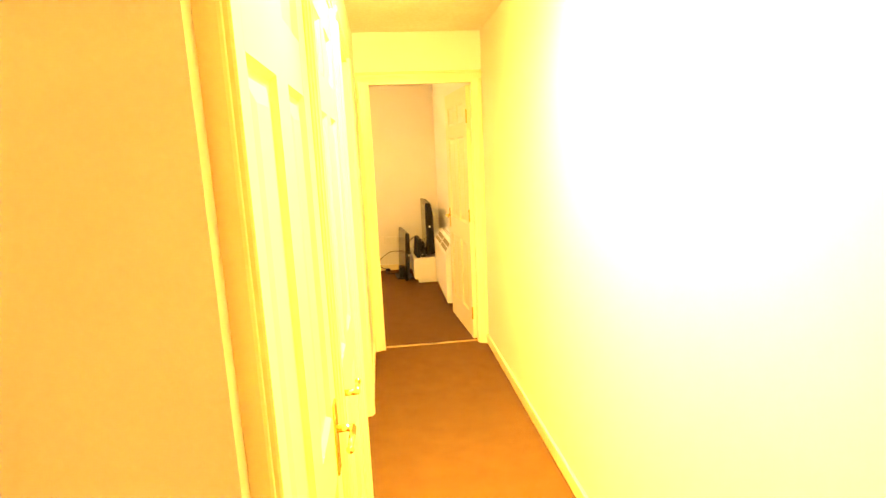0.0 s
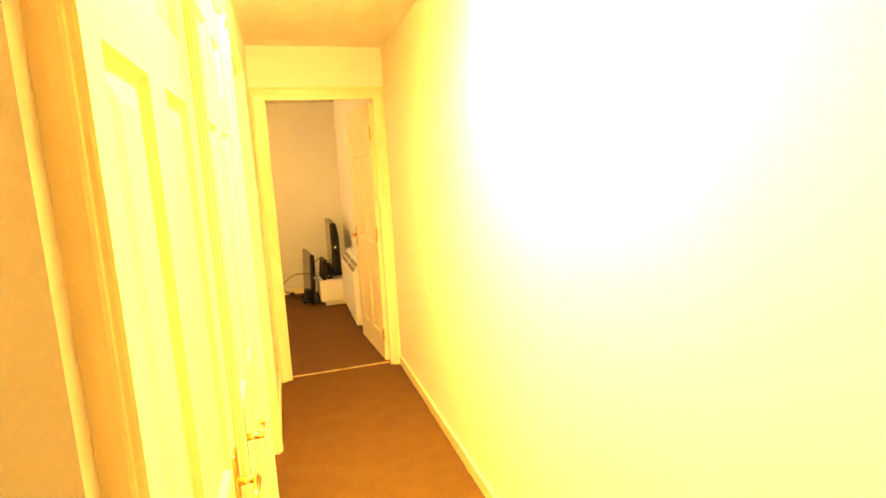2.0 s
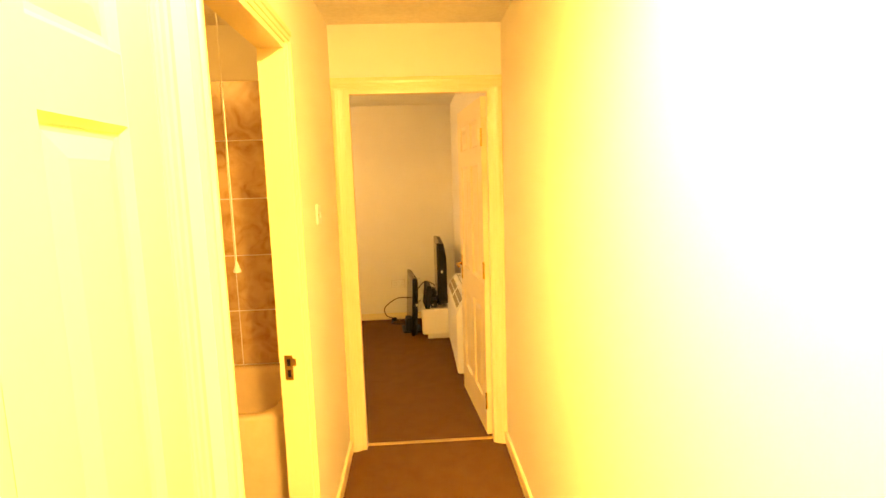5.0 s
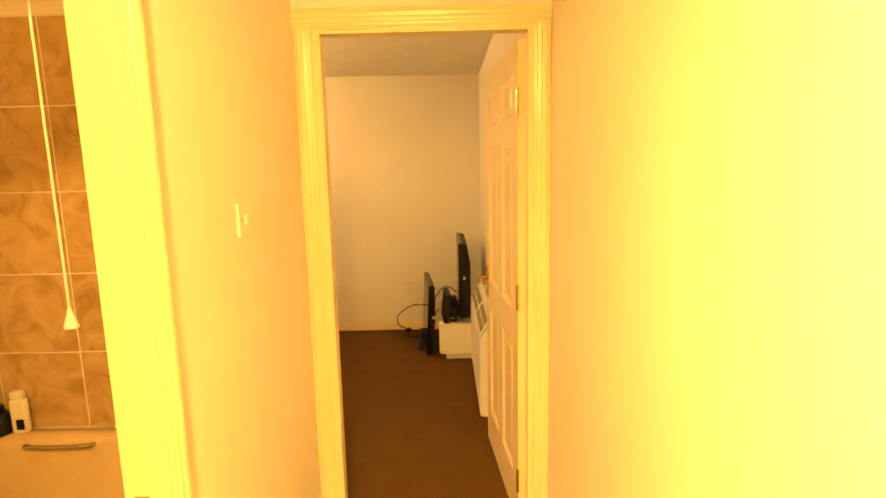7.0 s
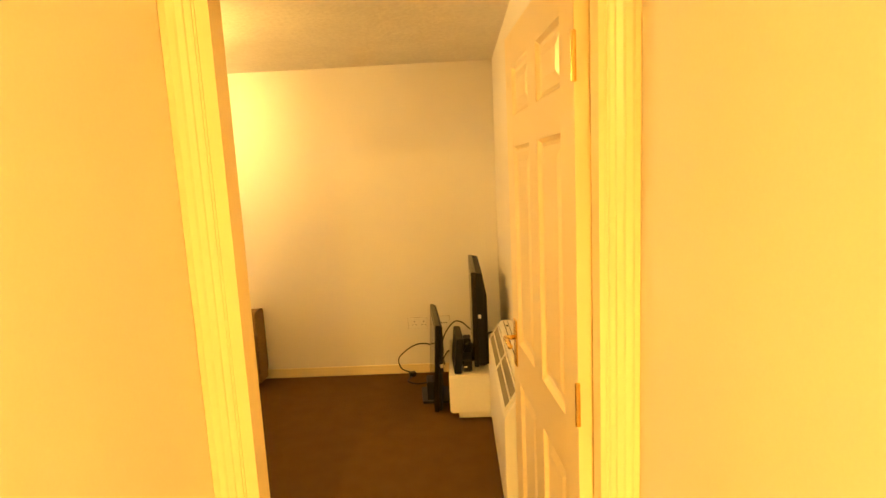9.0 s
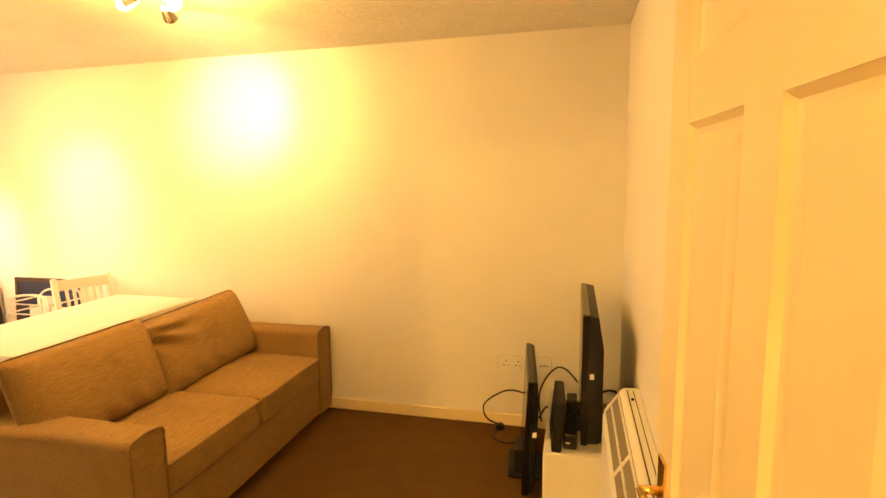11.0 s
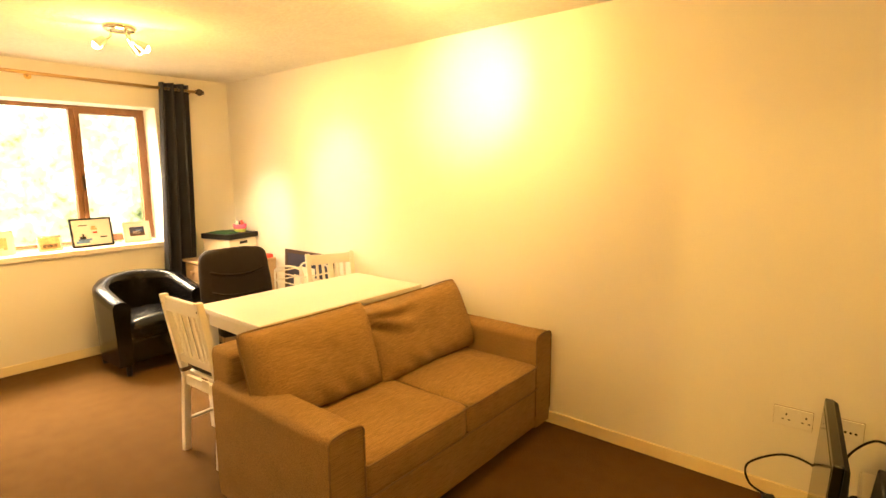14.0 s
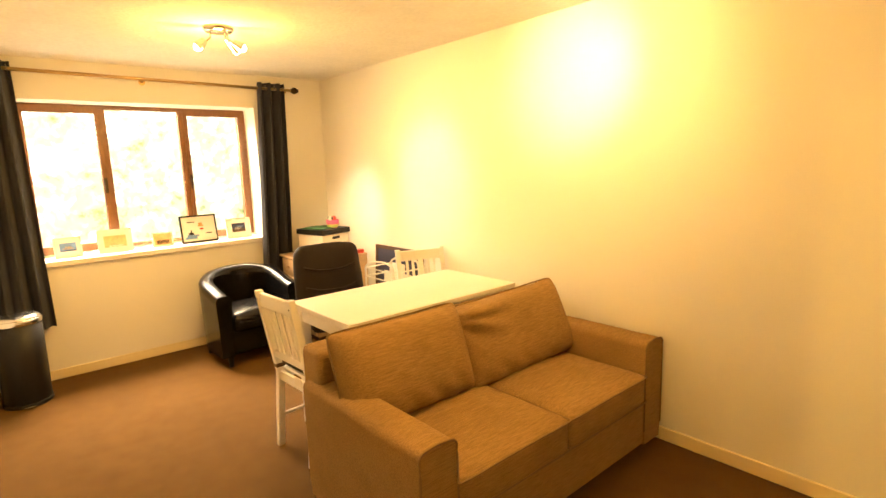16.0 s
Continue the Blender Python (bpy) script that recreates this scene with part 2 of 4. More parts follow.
def box(bm, x0, x1, y0, y1, z0, z1, m=None):
    vs = [bm.verts.new((x, y, z)) for z in (z0, z1) for y in (y0, y1) for x in (x0, x1)]
    for f in ((0, 2, 3, 1), (4, 5, 7, 6), (0, 1, 5, 4), (1, 3, 7, 5), (3, 2, 6, 7), (2, 0, 4, 6)):
        bm.faces.new([vs[i] for i in f])
    if m is not None:
        bmesh.ops.transform(bm, matrix=m, verts=vs)
    return vs


def rounded(bm, width, segments=2):
    bmesh.ops.bevel(bm, geom=list(bm.edges), offset=width, segments=segments, profile=0.5, affect="EDGES", clamp_overlap=True)
    return bm


def block(x0, x1, y0, y1, z0, z1, bevel=0.0, segments=2):
    bm = bmesh.new()
    box(bm, x0, x1, y0, y1, z0, z1)
    if bevel:
        rounded(bm, bevel, segments)
    return bm


def part(name, bm, material, parent=None, label="", smooth=False):
    me = bpy.data.meshes.new(name)
    bmesh.ops.recalc_face_normals(bm, faces=list(bm.faces))
    bm.to_mesh(me)
    bm.free()
    me.materials.append(material)
    if smooth:
        me.shade_smooth()
    ob = new(name, me)
    ob.parent = parent
    if label:
        tagged(ob, label)
    return ob


def thing(name, label, category, m=None, group=""):
    e = new(name)
    e.empty_display_size = 0.1
    if m is not None:
        e.matrix_world = m
    return tagged(e, label, category, group)


def structure(name, bm, material, label="", category=""):
    return tagged(part(name, bm, material), label or name.replace("_", " "), category or "structure", kind="structure")


def cyl(bm, p, q, r, r2=None, seg=16, caps=True):
    """A rod from p to q."""
    p, q = Vector(p), Vector(q)
    d = q - p
    m = Matrix.Translation((p + q) / 2) @ d.to_track_quat("Z", "Y").to_matrix().to_4x4()
    bmesh.ops.create_cone(bm, cap_ends=caps, segments=seg, radius1=r, radius2=r if r2 is None else r2, depth=d.length, matrix=m)
    return bm


def rod(p, q, r, r2=None, seg=16):
    return cyl(bmesh.new(), p, q, r, r2, seg)


def lathe(profile, seg=32):
    """A turned shape from (radius, height) pairs."""
    bm = bmesh.new()
    rings = [[bm.verts.new((r * math.cos(2 * math.pi * i / seg), r * math.sin(2 * math.pi * i / seg), z)) for i in range(seg)] for r, z in profile]
    for a, b in zip(rings, rings[1:]):
        for i in range(seg):
            bm.faces.new((a[i], a[(i + 1) % seg], b[(i + 1) % seg], b[i]))
    bm.faces.new(rings[0][::-1])
    bm.faces.new(rings[-1])
    return bm


def tube(points, r, seg=8, closed=False):
    """A bent rod through points, smoothed."""
    pts = [Vector(p) for p in points]
    path = []
    n = len(pts)
    for i in range(n if closed else n - 1):
        a, b, c, d = (pts[(i + k) % n] if closed else pts[min(max(i + k, 0), n - 1)] for k in (-1, 0, 1, 2))
        for s in range(6):
            t = s / 6
            path.append(0.5 * (2 * b + (c - a) * t + (2 * a - 5 * b + 4 * c - d) * t * t + (3 * b - a - 3 * c + d) * t ** 3))
    if not closed:
        path.append(pts[-1])
    bm = bmesh.new()
    rings = []
    for i, p in enumerate(path):
        if closed:
            d = path[(i + 1) % len(path)] - path[i - 1]
        else:
            d = path[min(i + 1, len(path) - 1)] - path[max(i - 1, 0)]
        q = d.to_track_quat("Z", "Y")
        rings.append([bm.verts.new(p + q @ Vector((r * math.cos(2 * math.pi * k / seg), r * math.sin(2 * math.pi * k / seg), 0))) for k in range(seg)])
    for a, b in zip(rings, rings[1:] + ([rings[0]] if closed else [])):
        for k in range(seg):
            bm.faces.new((a[k], a[(k + 1) % seg], b[(k + 1) % seg], b[k]))
    if not closed:
        bm.faces.new(rings[0][::-1])
        bm.faces.new(rings[-1])
    return bm


# ---- the large structure ----
H = 2.335                               # ceilings
XR, XL = 0.0, -0.905                    # hall walls
ROOM_R, ROOM_W, ROOM_D = -0.06, -5.41, 2.907   # living room: right wall, window wall, far wall
DOOR_L, DOOR_R = -0.842, -0.063         # living room doorway

structure("floor", block(-5.8, 0.3, -5.4, 3.2, -0.1, 0.0), CARPET, "worn brown carpet through hall and living room", "carpet")
structure("ceiling_hall", block(-2.8, 0.12, -5.4, 0.05, H, H + 0.1), CEIL, "white textured hall ceiling", "ceiling")
structure("ceiling_room", block(-5.75, 0.12, 0.05, 3.15, H, H + 0.1), CEIL, "white textured living room ceiling", "ceiling")
structure("wall_hall_right", block(XR, XR + 0.12, -5.4, 0.0, 0, H), WALL, "cream painted hall wall", "wall")
bm = bmesh.new()
box(bm, -2.7, DOOR_L, 0.0, 0.1, 0, H)
box(bm, DOOR_R, 0.12, 0.0, 0.1, 0, H)
box(bm, DOOR_L, DOOR_R, 0.0, 0.1, 2.0, H)
box(bm, ROOM_W, -2.7, 0.0, 0.1, 0, H)
structure("wall_doorway", bm, WALL, "cream wall with the living room doorway", "wall")
# hall left wall with two closed doors and the open bathroom doorway
A0, A1 = -3.372, -2.70
B0, B1 = -2.645, -1.955
C0, C1 = -1.755, -1.02
bm = bmesh.new()
box(bm, XL - 0.08, XL, A1, B0, 0, H)
box(bm, XL - 0.08, XL, B1, C0, 0, H)
box(bm, XL - 0.08, XL, C1, 0.0, 0, H)
for a, b in ((A0, A1), (B0, B1), (C0, C1)):
    box(bm, XL - 0.08, XL, a, b, 1.985, H)
structure("wall_hall_left", bm, WALL, "cream hall wall with a row of doors", "wall")
bm = bmesh.new()
box(bm, -2.7, XL - 0.012, A0 - 0.030, A0, 0, H)
structure("wall_lobby_front", bm, WALL, "cream lobby wall beside the hall doors", "wall")
structure("wall_lobby_left", block(-2.8, -2.7, -5.4, A0, 0, H), WALL, "cream lobby wall", "wall")
structure("wall_lobby_back", block(-2.8, 0.12, -5.5, -5.4, 0, H), WALL, "cream lobby wall", "wall")
# living room shell
structure("wall_room_right", block(ROOM_R, ROOM_R + 0.19, 0.1, ROOM_D, 0, H), WALL, "cream living room wall beside the heater", "wall")
structure("wall_room_far", block(ROOM_W - 0.34, ROOM_R + 0.19, ROOM_D, ROOM_D + 0.12, 0, H), WALL, "long cream living room wall", "wall")
WY0, WY1, WZ0, WZ1 = 0.53, 2.236, 0.878, 2.056
bm = bmesh.new()
box(bm, ROOM_W - 0.34, ROOM_W, 0.0, WY0, 0, H)
box(bm, ROOM_W - 0.34, ROOM_W, WY1, ROOM_D, 0, H)
box(bm, ROOM_W - 0.34, ROOM_W, WY0, WY1, 0, WZ0)
box(bm, ROOM_W - 0.34, ROOM_W, WY0, WY1, WZ1, H)
structure("wall_window", bm, WALL, "cream wall with the wide window", "wall")
# bathroom shell
structure("wall_bath_left", block(-2.8, -2.7, A0, 0.0, 0, H), WALL, "cream bathroom wall", "wall")
structure("wall_bath_near", block(-2.7, XL - 0.1, B1 - 0.1, B1 - 0.02, 0, H), WALL, "cream bathroom wall", "wall")
structure("floor_bath", block(-2.7, XL - 0.05, B1, 0.0, 0.0, 0.006), GROUT, "dark grey tiled bathroom floor with pale joints", "floor")


def skirting(name, x0, x1, y0, y1):
    structure(name, block(x0, x1, y0, y1, 0, 0.072, 0.004), GLOSS, "white painted skirting board", "skirting board")


skirting("baseboard_hall_right", XR - 0.016, XR, -5.4, -0.02)
skirting("baseboard_hall_left", XL, XL + 0.016, C1 + 0.085, -0.02)
skirting("baseboard_room_far", ROOM_W + 0.016, ROOM_R - 0.016, ROOM_D - 0.016, ROOM_D)
skirting("baseboard_room_right", ROOM_R - 0.016, ROOM_R, 0.12, ROOM_D - 0.016)
skirting("baseboard_window", ROOM_W, ROOM_W + 0.016, 0.1, ROOM_D)
skirting("baseboard_room_near", ROOM_W + 0.016, DOOR_L - 0.07, 0.1, 0.116)


PROFILE = ((0, 0), (0, 0.008), (0.004, 0.010), (0.012, 0.011), (0.014, 0.015), (0.026, 0.017), (0.030, 0.021), (0.042, 0.022), (0.047, 0.019), (0.049, 0.015), (0.058, 0.014), (0.062, 0.011), (0.062, 0))


def moulding(a, b, w, axis, at, out, wide):
    """An architrave strip of moulded section. a to b along its length, w: the side at the opening."""
    bm = bmesh.new()
    ends = []
    for e in (a, b):
        ring = []
        for u, t in PROFILE:
            p, y = w + wide * u, at + out * t
            ring.append(bm.verts.new({"zx": (p, y, e), "zy": (y, p, e), "x": (e, y, p), "y": (y, e, p)}[axis]))
        ends.append(ring)
    n = len(PROFILE)
    for k in range(n):
        bm.faces.new((ends[0][k], ends[0][(k + 1) % n], ends[1][(k + 1) % n], ends[1][k]))
    bm.faces.new(ends[0])
    bm.faces.new(ends[1][::-1])
    return bm


# living room doorway: lining, stops, architraves, threshold bar
trim = lambda name, bm, label: structure(name, bm, GLOSS, label, "trim")
lining = trim("door_lining", block(DOOR_L, DOOR_R, -0.004, 0.104, 1.997, 2.004), "white painted door lining with stops")
for x0, x1 in ((DOOR_L - 0.003, DOOR_L + 0.004), (DOOR_R - 0.004, DOOR_R + 0.003)):
    part("jamb", block(x0, x1, -0.0038, 0.1038, 0, 1.9965), GLOSS, lining)
part("stop", block(DOOR_L + 0.004, DOOR_L + 0.030, 0.0, 0.058, 0, 1.9965), GLOSS, lining)
part("stop", block(DOOR_R - 0.016, DOOR_R - 0.004, 0.0, 0.058, 0, 1.9965), GLOSS, lining)
part("stop", block(DOOR_L + 0.03, DOOR_R - 0.016, 0.001, 0.057, 1.984, 1.9965), GLOSS, lining)
for at, out, nm in ((0.0, -1, "architrave_hall"), (0.1, 1, "architrave_room")):
    head = trim(nm, moulding(DOOR_L - 0.062, DOOR_R + 0.062, 2.004, "x", at, out, 1), "white moulded door surround")
    part("upright", moulding(0, 2.0035, DOOR_L, "zx", at, out, -1), GLOSS, head)
    part("upright", moulding(0, 2.0035, DOOR_R, "zx", at, out, 1), GLOSS, head)
structure("trim_threshold", block(DOOR_L + 0.03, DOOR_R - 0.016, 0.035, 0.065, 0, 0.007, 0.003), BRASS, "thin metal carpet bar in the doorway", "threshold bar")
for k, (a, b) in enumerate(((A0, A1), (B0, B1), (C0, C1))):
    head = trim("architrave_hall_door_%d" % (k + 1), moulding(a - (0.008, 0.03, 0.05)[k], b + (0.013, 0.05, 0.03)[k], 1.986, "y", XL, 1, 1), "white moulded door surround")
    part("jamb", block(XL - 0.084, XL + 0.004, a - 0.003, a + 0.018, 0, 1.985), GLOSS, head)
    part("jamb", block(XL - 0.084, XL + 0.004, b - 0.018, b + 0.003, 0, 1.985), GLOSS, head)
    part("head_lining", block(XL - 0.0835, XL + 0.0035, a + 0.018, b - 0.018, 1.967, 1.988), GLOSS, head)
    part("upright", moulding(0, 1.9855, a + 0.012, "zy", XL, 1, (-0.35, -0.72, -1)[k]), GLOSS, head)
    part("upright", moulding(0, 1.9855, b - 0.012, "zy", XL, 1, (0.42, 1, 0.7)[k]), GLOSS, head)


def panel_mesh(w, h):
    """A raised door panel, seen from both sides."""
    bm = bmesh.new()
    for s in (1, -1):
        rings = []
        for inset, d in ((0, 0.016), (0.010, 0.007), (0.020, 0.005), (0.050, 0.013)):
            rings.append([bm.verts.new((x, s * d, z)) for x, z in ((inset, inset), (w - inset, inset), (w - inset, h - inset), (inset, h - inset))])
        for a, b in zip(rings, rings[1:]):
            for i in range(4):
                bm.faces.new((a[i], a[(i + 1) % 4], b[(i + 1) % 4], b[i]))
        bm.faces.new(rings[-1])
    return bm


def lever_handle(door, x, z, side, swing, label, material):
    """A lever handle on a long back plate; side: which face, swing: the way the lever points."""
    plate = part("back_plate", block(x - 0.021, x + 0.021, *sorted((side * 0.0175, side * 0.0235)), z - 0.085, z + 0.085, 0.002), material, door, label)
    bm = cyl(bmesh.new(), (x, side * 0.022, z + 0.02), (x, side * 0.062, z + 0.02), 0.009, 0.008, 14)
    cyl(bm, (x, side * 0.058, z + 0.02), (x + swing * 0.082, side * 0.056, z + 0.014), 0.008, 0.007, 12)
    bmesh.ops.create_uvsphere(bm, u_segments=12, v_segments=8, radius=0.0095, matrix=Matrix.Translation((x + swing * 0.082, side * 0.056, z + 0.014)))
    part("lever", bm, material, door, label, smooth=True)
    return plate


def six_panel_door(name, label, m, width, handle_z, stile=0.105, sides=(1, -1), hinges=True):
    """Leaf from x 0 (hinge) to width, thickness in y, built on the floor."""
    d = tagged(thing(name, label, "door", m), kind="structure")
    hgt, z0 = 1.972, 0.008
    mid = 0.098
    pw = (width - 2 * stile - mid) / 2
    rows = ((0.205, 0.775), (0.925, 1.605), (1.705, 1.860))
    for x0, x1 in ((0, stile), (width - stile, width)):
        part("stile", block(x0, x1, -0.0175, 0.0175, z0, hgt, 0.0015, 1), GLOSS, d)
    zs = (z0, rows[0][0], rows[0][1], rows[1][0], rows[1][1], rows[2][0], rows[2][1], hgt)
    for a, b in zip(zs[0::2], zs[1::2]):
        part("rail", block(stile, width - stile, -0.0172, 0.0172, a, b), GLOSS, d)
    for a, b in rows:
        part("muntin", block(stile + pw, stile + pw + mid, -0.0172, 0.0172, a, b), GLOSS, d)
        for x0 in (stile, stile + pw + mid):
            p = part("panel", panel_mesh(pw, b - a), GLOSS, d)
            p.location = (x0, 0, a)
    for s in sides:
        lever_handle(d, width - 0.055, handle_z, s, -1, "polished brass lever handle", BRASS)
    if hinges:
        for z in (0.22, 1.0, 1.75):
            part("hinge", rod((-0.006, 0.02, z - 0.05), (-0.006, 0.02, z + 0.05), 0.006, seg=10), BRASS, d, "brass butt hinge")
    return d


# unseen slabs added behind the closed leaves so their gaps don't render black
for k, (a, b) in enumerate(((A0, A1), (B0, B1))):
    trim("door_stop_%d" % (k + 1), block(XL - 0.05, XL - 0.033, a + 0.016, b - 0.016, 0, 1.97), "white painted door stop")

# living room door, hinged at the right jamb, standing open into the room
six_panel_door("door_living_room", "white six-panel door standing open into the living room", pose(-0.088, 0.088, 0, 0, 0, 94.8), 0.762, 0.915)
six_panel_door("door_hall_near", "closed white six-panel door in the hall", pose(XL - 0.012, A0 + 0.020, 0, 0, 0, 90), A1 - A0 - 0.040, 0.86, 0.09, (-1,), False)
six_panel_door("door_hall_middle", "closed white six-panel door in the hall", pose(XL - 0.012, B1 - 0.020, 0, 0, 0, -90), B1 - B0 - 0.040, 0.85, 0.09, (1,), False)

# ---- bathroom ----
tiled = structure("wall_bath_tiled", block(-2.7, XL - 0.08, -0.022, -0.002, 0.0, H), WALL, "bathroom wall with beige marble tiles", "wall")
part("grout", block(-2.69, XL - 0.085, -0.0315, -0.021, 0.55, 2.062), GROUT, tiled, "pale grout")
tile_mesh = None
for r in range(5):
    for c in range(5):
        if tile_mesh is None:
            t = part("tile", block(0, 0.314, -0.008, 0, 0, 0.297, 0.002, 1), TILE, tiled)
            tile_mesh = t.data
        else:
            t = new("tile", tile_mesh)
            t.parent = tiled
        t.location = (-1.455 - 0.318 * (c - 1) - 0.317, -0.025, 0.556 + 0.301 * r)

bath_floor = bpy.data.objects["floor_bath"]
slab_mesh = None
for r in range(4):
    for c in range(6):
        if slab_mesh is None:
            t = part("floor_tile", block(0, 0.292, 0, 0.292, 0.0055, 0.010, 0.0015, 1), SLATE, bath_floor)
            slab_mesh = t.data
        else:
            t = new("floor_tile", slab_mesh)
            t.parent = bath_floor
        t.location = (XL - 0.362 - 0.298 * c, -1.05 - 0.298 * (r - 1), 0)


def bathtub():
    tub = thing("bathtub", "cream acrylic bathtub along the tiled wall", "bathtub", pose(-1.85, -0.39, 0))
    bm = bmesh.new()
    rings = []
    for hx, hy, z, r in ((0.80, 0.345, 0.0, 0.02), (0.80, 0.345, 0.545, 0.02), (0.785, 0.335, 0.558, 0.03), (0.72, 0.285, 0.556, 0.08), (0.70, 0.268, 0.53, 0.10), (0.64, 0.225, 0.22, 0.12), (0.56, 0.17, 0.16, 0.12)):
        ring = []
        for sx, sy, a0 in ((1, 1, 0), (-1, 1, 90), (-1, -1, 180), (1, -1, 270)):
            for k in range(6):
                a = radians(a0 + 18 * k)
                ring.append(bm.verts.new((sx * (hx - r) + r * math.cos(a), sy * (hy - r) + r * math.sin(a), z)))
        rings.append(ring)
    for a, b in zip(rings, rings[1:]):
        for i in range(len(a)):
            bm.faces.new((a[i], a[(i + 1) % len(a)], b[(i + 1) % len(a)], b[i]))
    bm.faces.new(rings[-1])
    part("shell", bm, TUB, tub, smooth=True)
    part("grab_handle", tube([(-0.10, 0.268, 0.53), (-0.08, 0.24, 0.538), (0.03, 0.23, 0.54), (0.13, 0.24, 0.538), (0.15, 0.268, 0.53)], 0.009), CHROME, tub, "chrome grab handle")
    return tub


bathtub()
bottle = thing("shampoo_bottle", "white plastic shampoo bottle on the bath rim", "bottle", pose(-2.0, -0.075, 0.557, 0, 0, 8))
part("body", block(-0.028, 0.028, -0.018, 0.018, 0.0, 0.135, 0.012, 3), PLASTIC, bottle, smooth=True)
part("cap", block(-0.022, 0.022, -0.014, 0.014, 0.134, 0.165, 0.005), PLASTIC, bottle)
part("print", block(-0.006, 0.02, -0.0195, -0.0185, 0.02, 0.06), BLACK, bottle, "small dark printed label")
jar = thing("black_bottle", "short black plastic bottle on the bath rim", "bottle", pose(-2.075, -0.085, 0.557))
part("body", lathe([(0.033, 0), (0.035, 0.01), (0.035, 0.07), (0.028, 0.085)], 20), BLACK, jar, smooth=True)
part("cap", lathe([(0.022, 0.085), (0.022, 0.108), (0.018, 0.112)], 18), BLACK_GLOSS, jar)
cord = thing("pull_cord", "white pull cord switch hanging from the bathroom ceiling", "light pull", pose(-1.163, -0.88, 0))
part("string", rod((0, 0, 1.235), (0.0, 0, H - 0.02), 0.0025, seg=8), PLASTIC, cord)
part("bell", lathe([(0.004, 1.240), (0.006, 1.230), (0.0135, 1.206), (0.0145, 1.200)], 16), PLASTIC, cord)
part("ceiling_rose", lathe([(0.04, H - 0.03), (0.042, H - 0.012), (0.042, H)], 20), PLASTIC, cord)
strike = thing("strike_plate", "worn brass strike plate on the door lining", "latch plate", pose(XL - 0.052, C1 - 0.018, 0.875))
bm = bmesh.new()
for z0, z1, x0, x1 in ((-0.045, -0.035, -0.014, 0.014), (-0.035, -0.008, -0.014, -0.006), (-0.035, -0.008, 0.006, 0.014), (-0.008, 0.006, -0.014, 0.014), (0.006, 0.032, -0.014, -0.006), (0.006, 0.032, 0.006, 0.026), (0.032, 0.045, -0.014, 0.014)):
    box(bm, x0, x1, -0.003, 0, z0, z1)
part("plate", bm, OLD_BRASS, strike)
part("keep", block(-0.006, 0.006, -0.0012, -0.0002, -0.035, 0.032), BLACK, strike)

# ---- hall ----


def wall_plate(name, label, m, w, h):
    """A plate of moulded plastic; it lies in x and z and faces -y."""
    t = thing(name, label, "switch" if "switch" in name else "socket", m)
    part("plate", block(-w / 2, w / 2, -0.009, 0, -h / 2, h / 2, 0.003), PLASTIC, t)
    if "socket" in name:
        # thin dark sheet stands in for the shade along the plate's edge
        part("plate_shade", block(-w / 2 - 0.0012, w / 2 + 0.0012, -0.0025, 0, -h / 2 - 0.0012, h / 2 + 0.0012), PIPING, t, "dark edge painted as shade round the plate")
    return t


sw = wall_plate("light_switch", "single white plastic light switch on the hall wall", pose(XL, -0.587, 1.391, 0, 0, 90), 0.086, 0.086)
part("rocker", block(-0.008, 0.008, -0.014, -0.008, -0.014, 0.012, 0.002), PLASTIC, sw)
for x in (-0.03, 0.03):
    part("screw", rod((x, -0.0085, 0), (x, -0.0105, 0), 0.0035, seg=10), BRASS, sw)


def spot_fitting(label, m, aims):
    """A ceiling plate, a short stem and three swivelling spot heads with lit bulbs."""
    t = thing("ceiling_spotlight", label, "ceiling light", m, "ceiling spotlights")
    part("ceiling_plate", lathe([(0.075, -0.025), (0.085, -0.012), (0.085, 0)], 28), CHROME, t, smooth=True)
    for i, aim in enumerate(aims):
        d = Vector(aim).normalized()
        a = math.atan2(d.y, d.x)
        base = Vector((0.05 * math.cos(a), 0.05 * math.sin(a), -0.02))
        end = base + Vector((0.05 * math.cos(a), 0.05 * math.sin(a), -0.075))
        arm = part("arm", tube([base, base + Vector((0, 0, -0.04)), end], 0.006), CHROME, t)
        head = cyl(bmesh.new(), end - d * 0.03, end + d * 0.03, 0.018, 0.034, 18, False)
        part("head", head, CHROME, t, smooth=True)
        bulb = bmesh.new()
        bmesh.ops.create_uvsphere(bulb, u_segments=14, v_segments=10, radius=0.024, matrix=Matrix.Translation(end + d * 0.028))
        part("bulb", bulb, BULB, t, "lit reflector bulb", smooth=True).visible_shadow = False
    return t


spot_fitting("lit chrome three-head spotlight on the ceiling near the sofa", pose(-1.99, 1.70, H), ((-0.37, 0.93, -0.3), (0.9, -0.4, -0.8), (-0.7, -0.6, -0.5)))
spot_fitting("lit chrome three-head spotlight on the ceiling near the window", pose(-3.94, 1.48, H), ((0.35, 1.1, -0.7), (-0.5, 1.1, -0.8), (-0.3, -0.9, -0.9)))
spot_fitting("lit chrome three-head spotlight on the hall ceiling", pose(-0.46, -2.4, H), ((0.6, -0.1, -0.6), (-0.6, 0.4, -0.6), (0.1, 1.0, -0.8)))

